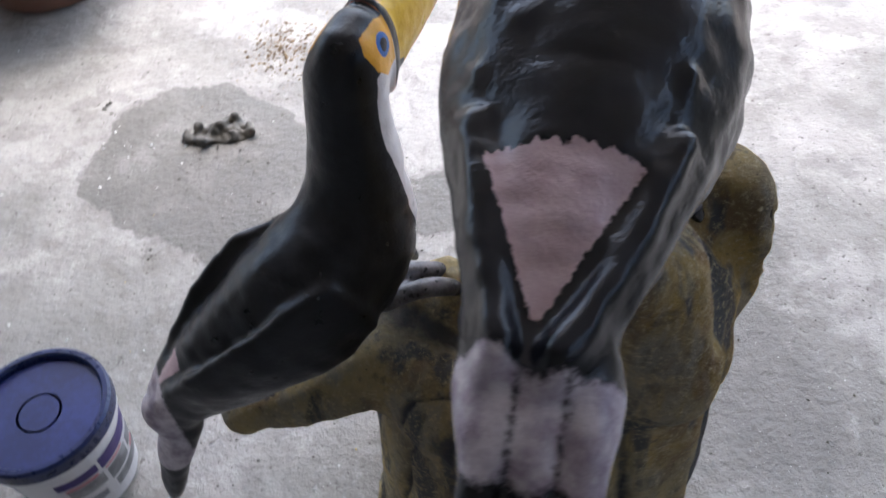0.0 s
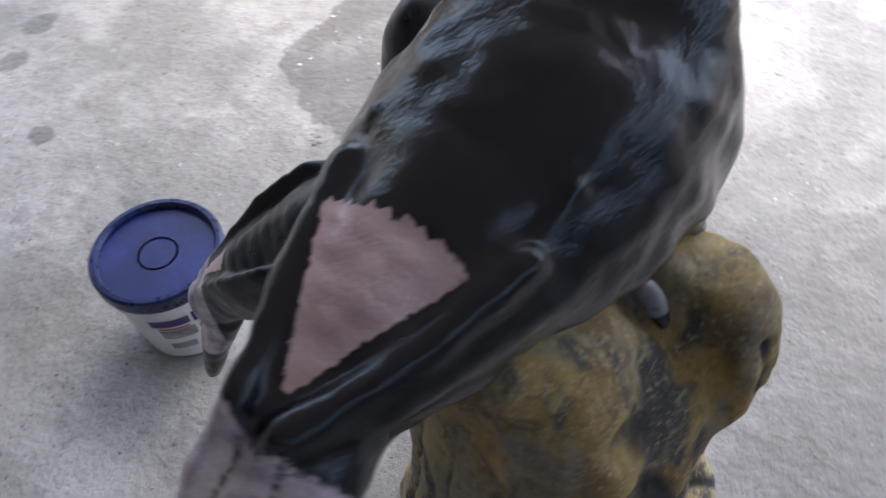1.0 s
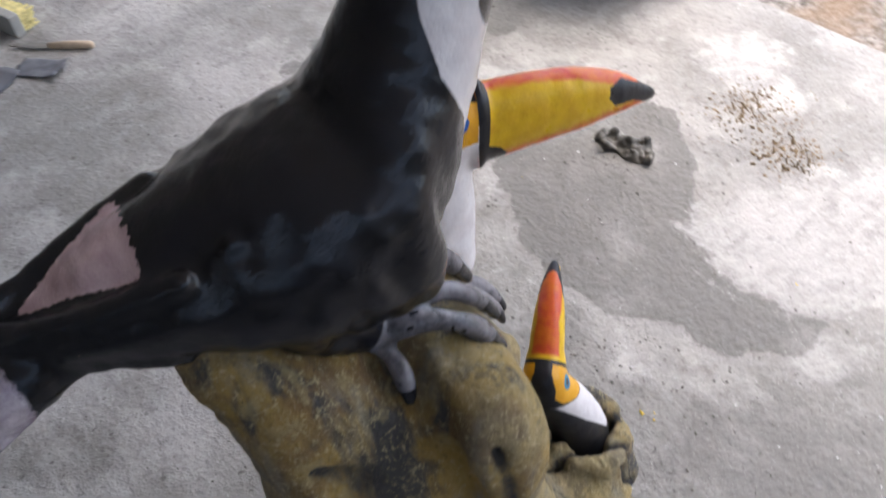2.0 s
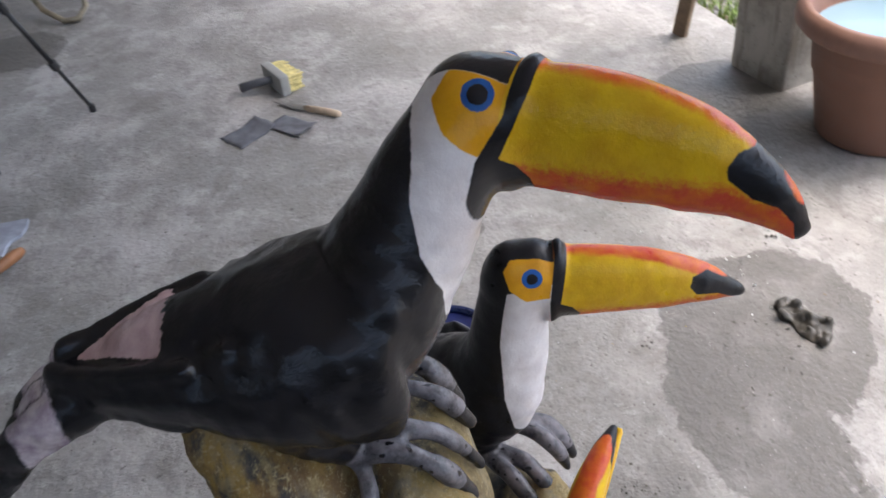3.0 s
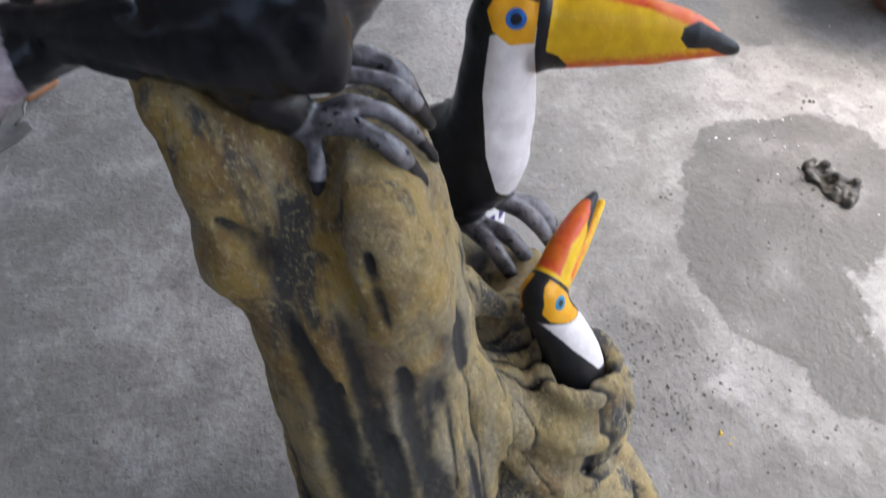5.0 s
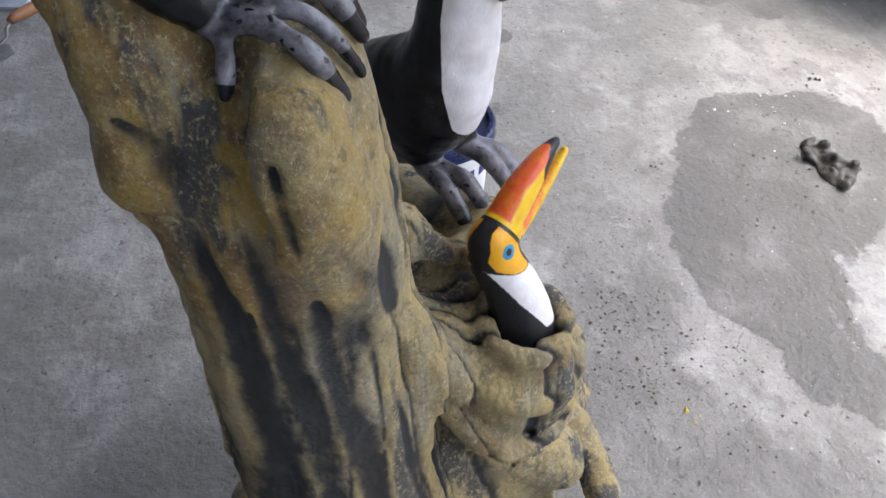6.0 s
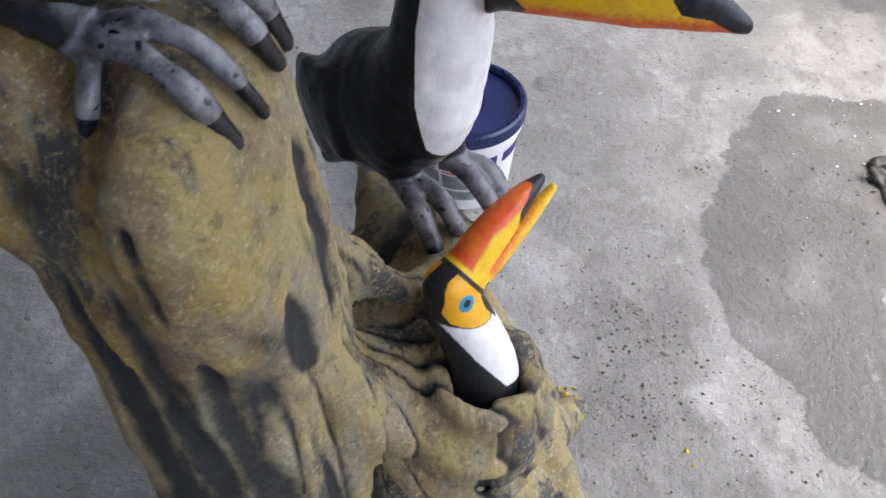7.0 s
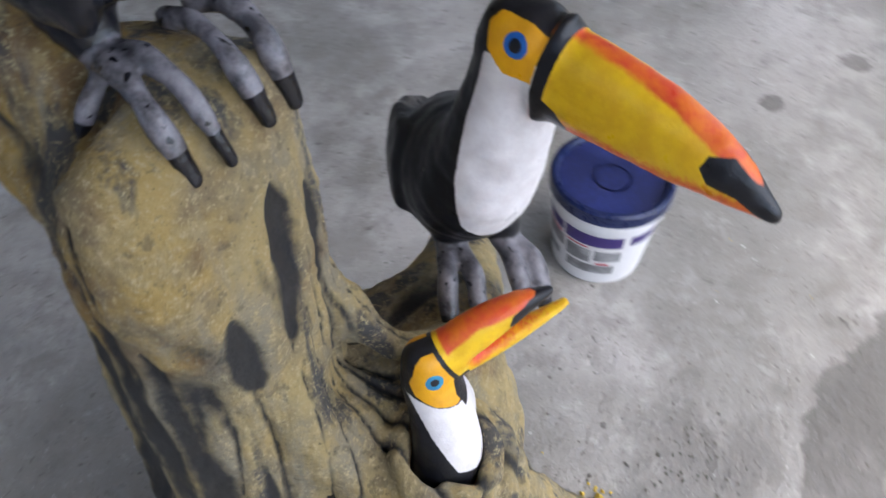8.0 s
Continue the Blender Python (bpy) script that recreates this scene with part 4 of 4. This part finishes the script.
def knife():
    a = math.degrees(math.atan2(.20, .21))
    ob = thing("old_knife", pose(-2.02, .735, .006, 0, 0, a), "old knife with stained blade and pale worn handle, on the floor", "knife")
    bm = bmesh.new()
    v = [bm.verts.new(p) for p in ((-.145, .004, 0), (-.06, -.013, 0), (.0, -.013, 0), (.0, .011, 0), (-.07, .011, 0))]
    r = bmesh.ops.extrude_face_region(bm, geom=[bm.faces.new(v)])
    bmesh.ops.translate(bm, vec=(0, 0, .002), verts=[g for g in r["geom"] if isinstance(g, bmesh.types.BMVert)])
    part("blade", bm, steel, ob)
    part("handle", tube(bmesh.new(), [(-.01, 0, .003), (.03, 0, .005), (.08, 0, .006), (.128, 0, .005), (.135, 0, .004)], [.010, .012, .013, .012, .008], 10), plain("pale_worn_wood", (0.46, 0.36, 0.26), 0.7, vary=0.35, scale=70), ob, smooth=True)


def curled_sheet(at, lx, ly, label, seed):
    """A torn, slightly curled sheet of sandpaper."""
    bm = bmesh.new()
    n = 10
    g = [[None] * (n + 1) for _ in range(n + 1)]
    for i in range(n + 1):
        for j in range(n + 1):
            u, w = i / n - .5, j / n - .5
            tear = 1 + 0.10 * noise.noise(Vector((u * 7, w * 7, seed)))
            g[i][j] = bm.verts.new((u * lx * tear, w * ly * tear, .004 + .05 * max(0, u - .1) ** 2 * 2 + .004 * noise.noise(Vector((u * 5, w * 5, seed + 4)))))
    for i in range(n):
        for j in range(n):
            bm.faces.new((g[i][j], g[i + 1][j], g[i + 1][j + 1], g[i][j + 1]))
    r = bmesh.ops.extrude_face_region(bm, geom=list(bm.faces))
    bmesh.ops.translate(bm, vec=(0, 0, .0015), verts=[q for q in r["geom"] if isinstance(q, bmesh.types.BMVert)])
    ob = link("sandpaper_sheet", bm, slate_paper, smooth=True)
    ob.matrix_world = at
    tagged(ob, label, "sandpaper", "sandpaper sheets")


def trowel():
    ob = thing("trowel", pose(-1.42, -.262, .004, 0, 0, -30), "pointing trowel with steel blade and orange wooden handle, on floor", "trowel")
    bm = bmesh.new()
    top = [bm.verts.new(p) for p in ((.0, .022, .004), (.03, .062, .004), (.08, .050, .003), (.20, 0, .002), (.08, -.050, .003), (.03, -.062, .004), (.0, -.022, .004))]
    r = bmesh.ops.extrude_face_region(bm, geom=[bm.faces.new(top)])
    bmesh.ops.translate(bm, vec=(0, 0, .002), verts=[q for q in r["geom"] if isinstance(q, bmesh.types.BMVert)])
    part("blade", bm, steel, ob)
    part("neck", tube(bmesh.new(), [(.02, 0, .006), (-.02, 0, .010), (-.03, 0, .030), (-.055, 0, .042)], .005, 8), steel, ob, smooth=True)
    part("handle", tube(bmesh.new(), [(-.05, 0, .042), (-.07, 0, .042), (-.10, 0, .038), (-.15, 0, .030), (-.175, 0, .024)], [.010, .014, .016, .017, .012], 12), handle_wood, ob, smooth=True)


def tripod():
    ob = thing("tripod", pose(-2.32, -.23, 0), "black metal camera tripod with spread legs", "tripod")
    apex = Vector((0, 0, .78))
    for fx, fy in ((-.08, .25), (.22, -.06), (-.15, -.19)):
        foot = Vector((fx, fy, .012))
        d = foot - apex
        leg = part("leg", tube(bmesh.new(), [apex, apex + d * .45], .011, 10), black_metal, ob, smooth=True)
        part("lower_leg", tube(bmesh.new(), [apex + d * .42, foot], .007, 8), black_metal, leg, smooth=True)
        part("lower_leg", tube(bmesh.new(), [apex + d * .40, apex + d * .75], .009, 8), black_metal, leg, smooth=True)
        for k in (.45, .75):
            part("clamp", tube(bmesh.new(), [apex + d * (k - .018), apex + d * (k + .018)], .016, 8), black_metal, leg)
        part("foot", tube(bmesh.new(), [foot + Vector((0, 0, .014)), foot - Vector((0, 0, .012))], .012, 10), black_metal, leg)
        part("brace", tube(bmesh.new(), [Vector((0, 0, .42)), apex + d * .42], .004, 6), black_metal, ob)
    part("centre_column", tube(bmesh.new(), [(0, 0, .36), (0, 0, .98)], .012, 10), black_metal, ob, smooth=True)
    part("head", box(bmesh.new(), (.06, .05, .08), pose(0, 0, 1.02), .01), black_metal, ob)


def cabinet_white():
    ob = thing("white_appliance", pose(-2.50, -.79, 0, 0, 0, 18), "white enamelled appliance with a round plastic foot", "appliance")
    part("body", box(bmesh.new(), (.60, .62, .82), pose(0, 0, .455), .018), white_enamel, ob)
    for x in (-.25, .25):
        for y in (-.26, .26):
            part("foot", turned(bmesh.new(), [(.030, 0), (.034, .006), (.034, .03), (.022, .046)], 20), white_enamel, ob).location = (x, y, 0)


def planter():
    ob = thing("planter", pose(-1.09, 2.255, 0), "large brown plastic planter filled with bluish water", "planter")
    part("pot", turned(bmesh.new(), [(.0, .0), (.150, .0), (.165, .008), (.225, .330), (.262, .332), (.272, .345), (.268, .372), (.255, .392), (.240, .394), (.232, .380), (.222, .34), (.205, .20), (.0, .20)], 64), terracotta, ob, smooth=True)
    m, nt, b = nodes_of("milky_blue_water", 0.06)
    nt.links.new(mix(nt, noise_node(nt, 5), (0.20, 0.32, 0.40), (0.26, 0.38, 0.45)), b.inputs["Base Color"])
    part("water", turned(bmesh.new(), [(.0, .30), (.2165, .30), (.2165, .312), (.0, .312)], 48), m, ob, "milky pale blue water")


def prop_board():
    ob = link("prop_board", box(bmesh.new(), (.055, .022, 1.9), pose(0, 0, .95), .003), rust_wood)
    ob.matrix_world = pose(-1.91, 2.10, .0, -1, 8, 20)
    tagged(ob, "weathered wooden board leaning upright at the floor's edge", "board")


def pipe_frame():
    ob = thing("pipe_frame", pose(-2.75, 1.55, .016), "brown plastic pipes joined at a corner, on the floor", "pipe")
    part("pipe", tube(bmesh.new(), [(0, .01, 0), (-.01, .30, 0), (-.04, .75, 0)], .014, 12), brown_pipe, ob, smooth=True)
    part("pipe", tube(bmesh.new(), [(-.01, 0, 0), (-.20, .03, 0), (-.60, .09, 0)], .014, 12), brown_pipe, ob, smooth=True)
    part("elbow", tube(bmesh.new(), [(-.035, .005, 0), (-.006, 0, 0), (0, .006, 0), (-.001, .035, 0)], .018, 12), brown_pipe, ob, smooth=True)


def folding_chair():
    ob = thing("folding_chair", pose(-3.5, -.15, 0), "folding chair with rusty cream tubular legs", "chair")
    part("leg", tube(bmesh.new(), [(-.75, -.40, .42), (.10, -.02, .05), (.19, .06, .016), (.20, .12, .016), (.16, .16, .05), (-.10, .20, .40)], .013, 10), tube_metal, ob, smooth=True)
    part("leg", tube(bmesh.new(), [(-.80, -.15, .40), (-.25, .03, .04), (-.17, .07, .014), (-.15, .12, .014), (-.22, .17, .06), (-.42, .22, .42)], .013, 10), tube_metal, ob, smooth=True)
    part("seat", box(bmesh.new(), (.50, .48, .03), pose(-.45, -.02, .44), .012), board_grey, ob)


def chest():
    ob = thing("chest_freezer", pose(-4.35, -.62, 0, 0, 0, -14), "white chest freezer standing on short round feet", "freezer")
    part("body", box(bmesh.new(), (.60, 1.1, .74), pose(0, 0, .45), .02), white_enamel, ob)
    part("lid", box(bmesh.new(), (.62, 1.12, .06), pose(0, 0, .855), .015), white_enamel, ob)
    for x in (-.24, .24):
        for y in (-.48, .48):
            part("foot", tube(bmesh.new(), [(x, y, 0), (x, y, .085)], .04, 16), white_enamel, ob)


def scraps():
    rnd = random.Random(8)
    for x, y, z, sx, sy, rot, mt, tilt in ((-1.76, -.42, .006, .46, .17, 68, board_blue, 0), (-1.98, -.44, .020, .34, .16, 12, board_grey, 2), (-1.88, -.50, .034, .30, .12, 38, board_grey, -3), (-2.02, -.36, .030, .16, .14, -20, board_blue, 8)):
        bm = bmesh.new()
        box(bm, (sx, sy, .010))
        bmesh.ops.subdivide_edges(bm, edges=list(bm.edges), cuts=4, use_grid_fill=True)
        for v in bm.verts:
            v.co.x += .03 * noise.noise(Vector((v.co.x * 9, v.co.y * 14, rot)))
            v.co.y += .03 * noise.noise(Vector((v.co.y * 12, v.co.x * 12, rot + 5)))
        ob = link("board_scrap", bm, mt)
        ob.matrix_world = pose(x, y, z, tilt, 0, rot)
        tagged(ob, "broken " + ("blue-smeared" if mt is board_blue else "pale grey") + " board scrap lying in a heap", "board", "board scraps")
    bm = box(bmesh.new(), (.19, .09, .055), Matrix(), .008)
    ob = link("broken_brick", bm, brick_red)
    ob.matrix_world = pose(-2.26, -.60, .030, 0, 0, 10)
    tagged(ob, "broken red brick beside the board scraps", "brick")


block_brush()
knife()
curled_sheet(pose(-1.955, .520, 0, 0, 0, 120), .15, .11, "dark grey curled sandpaper sheet on the floor", 3)
curled_sheet(pose(-1.935, .665, 0, 0, 0, 35), .16, .09, "torn grey sandpaper sheet lying flat on floor", 9)
trowel()
tripod()
cabinet_white()
planter()
prop_board()
pipe_frame()
folding_chair()
chest()
scraps()


# ---- grit, mud and plants ----
def mud_clump():
    mt = plain("wet_cement_mud", (0.075, 0.068, 0.058), 0.5, vary=0.4, scale=120, relief=0.5)
    so = Solid((-.62, 1.48, -.004), (-.38, 1.67, .06), 0.0035)
    rnd = random.Random(11)
    for i in range(26):
        a, d = rnd.uniform(0, 6.28), rnd.uniform(.0, .060)
        x, y = -.50 + d * math.cos(a) * 1.25, 1.575 + d * math.sin(a) * .8
        r = rnd.uniform(.008, .017)
        so.loft([(x, y, .0, r), (x + rnd.uniform(-.012, .012), y + rnd.uniform(-.012, .012), rnd.uniform(.008, .024), r * .7)], k=0.006, fine=1)
    so.loft([(-.540, 1.572, .0, .012, .026), (-.465, 1.578, .0, .014, .030)], k=0.01, fine=1)
    X, Y, Z = so.points()
    so.f += (0.010 * (field_noise(X * 90, Y * 90, Z * 90) - 0.5)).astype(np.float32)
    P, quads = so.skin(1)
    tagged(skin_object("cement_clump", P, quads, (-.50, 1.575, 0), mt), "dark lumpy clump of wet cement on the floor", "clump")


def crumbs(name, label, category, colour, spots, seed):
    """Loose grains strewn round some spots: (x, y, spread, number, least size, greatest size)."""
    rnd = random.Random(seed)
    vs, fs = [], []
    shape = [(1, 0, 0), (-1, 0, 0), (0, 1, 0), (0, -1, 0), (0, 0, 1), (0, 0, -1)]
    tris = [(0, 2, 4), (2, 1, 4), (1, 3, 4), (3, 0, 4), (2, 0, 5), (1, 2, 5), (3, 1, 5), (0, 3, 5)]
    for x, y, spread, number, small, large in spots:
        for _ in range(number):
            r = small + (large - small) * rnd.random() ** 4
            cx, cy = rnd.gauss(x, spread), rnd.gauss(y, spread)
            if cy > 2.28:
                continue
            a = rnd.uniform(0, 6.28)
            o = len(vs)
            for px, py, pz in shape:
                k = rnd.uniform(.6, 1.25) * r
                vs.append((cx + k * (px * math.cos(a) - py * math.sin(a)), cy + k * (px * math.sin(a) + py * math.cos(a)), r * .35 + k * pz * .7))
            fs += [tuple(o + i for i in t) for t in tris]
    me = bpy.data.meshes.new(name)
    me.from_pydata(vs, [], fs)
    me.materials.append(plain(name + "_stuff", colour, 0.85, vary=0.4, scale=80))
    tagged(new(name, me), label, category, kind="stuff")


mud_clump()
crumbs("grit", "dark grit and cement crumbs strewn over the floor", "grit", (0.155, 0.145, 0.13),
       [(-.2, 1.0, .35, 900, .0005, .0035), (-.21, 1.04, .035, 170, .0006, .0045), (-.07, .98, .08, 150, .0006, .005), (-.14, .93, .10, 120, .0006, .005), (-.05, 1.02, .012, 14, .002, .006), (.15, 1.2, .3, 260, .0006, .004), (-.02, 1.12, .12, 160, .0006, .004), (-.45, 1.5, .14, 260, .0006, .005), (-.57, 1.22, .022, 9, .003, .009), (-1.0, .6, .6, 420, .0006, .0035), (.5, 1.0, .3, 240, .0006, .0035), (-1.8, .3, .8, 420, .0008, .004), (-1.2, 1.6, .4, 200, .0008, .005), (-.8, 1.68, .02, 8, .003, .009)], 2)
crumbs("sand", "reddish sand spilt on the concrete floor", "sand", (0.26, 0.19, 0.12), [(-.38, 1.90, .05, 800, .001, .006), (-.22, 1.82, .04, 600, .001, .006), (-.30, 1.88, .09, 240, .001, .004)], 6)
crumbs("chips", "small white paint chips scattered on the floor", "chips", (0.72, 0.72, 0.70), [(-.70, 1.50, .07, 22, .002, .006), (-.75, 1.2, .3, 40, .001, .004), (.3, 1.2, .3, 24, .002, .004), (-1.5, 1.0, .7, 60, .001, .004)], 7)

crumbs("paint_specks", "yellow dried paint specks on the concrete floor", "specks", (0.60, 0.42, 0.06), [(.016, 1.053, .002, 2, .003, .005), (.05, 1.06, .01, 2, .002, .004), (.28, 1.01, .004, 3, .004, .008), (-.09, .885, .012, 14, .003, .009), (-.4, .9, .5, 12, .001, .003)], 15)


def grass_tuft():
    rnd = random.Random(9)
    bm = bmesh.new()
    for _ in range(420):
        x, y = rnd.uniform(-2.5, -1.6), 2.36 + abs(rnd.gauss(0, .12))
        h, a, w = rnd.uniform(.05, .16), rnd.uniform(0, 6.28), rnd.uniform(.002, .005)
        c, sn = math.cos(a), math.sin(a)
        row = []
        for k in (0, .5, .85, 1):
            b = .55 * h * k * k
            p = Vector((x + c * b, y + sn * b, -.06 + h * k * (1 - .25 * k)))
            ww = w * (1 - k) + .0003
            row.append((bm.verts.new(p + Vector((-sn * ww, c * ww, 0))), bm.verts.new(p - Vector((-sn * ww, c * ww, 0)))))
        for u, v in zip(row[:-1], row[1:]):
            bm.faces.new((u[0], u[1], v[1], v[0]))
    tagged(link("grass", bm, plain("fresh_grass", (0.20, 0.31, 0.06), 0.6, vary=0.5, scale=9)), "fresh green grass beyond the slab's edge", "grass", kind="stuff")


def gravel():
    rnd = random.Random(12)
    bm_v, bm_f = [], []
    shape = [(1, 0, 0), (-1, 0, 0), (0, 1, 0), (0, -1, 0), (0, 0, 1), (0, 0, -1)]
    tris = [(0, 2, 4), (2, 1, 4), (1, 3, 4), (3, 0, 4), (2, 0, 5), (1, 2, 5), (3, 1, 5), (0, 3, 5)]
    for _ in range(2600):
        x, y, r = rnd.uniform(-4.5, -.8), 2.34 + 2.6 * rnd.random() ** 1.3, rnd.uniform(.008, .03)
        o = len(bm_v)
        for p in shape:
            k = rnd.uniform(.7, 1.3) * r
            bm_v.append((x + k * p[0], y + k * p[1], -.07 + r * .3 + k * p[2] * .7))
        bm_f += [tuple(o + i for i in t) for t in tris]
    me = bpy.data.meshes.new("gravel")
    me.from_pydata(bm_v, [], bm_f)
    me.materials.append(plain("grey_gravel", (0.30, 0.29, 0.29), 0.9, vary=0.5, scale=30))
    tagged(new("gravel", me), "loose grey gravel on the earth outside", "gravel", kind="stuff")


grass_tuft()
gravel()
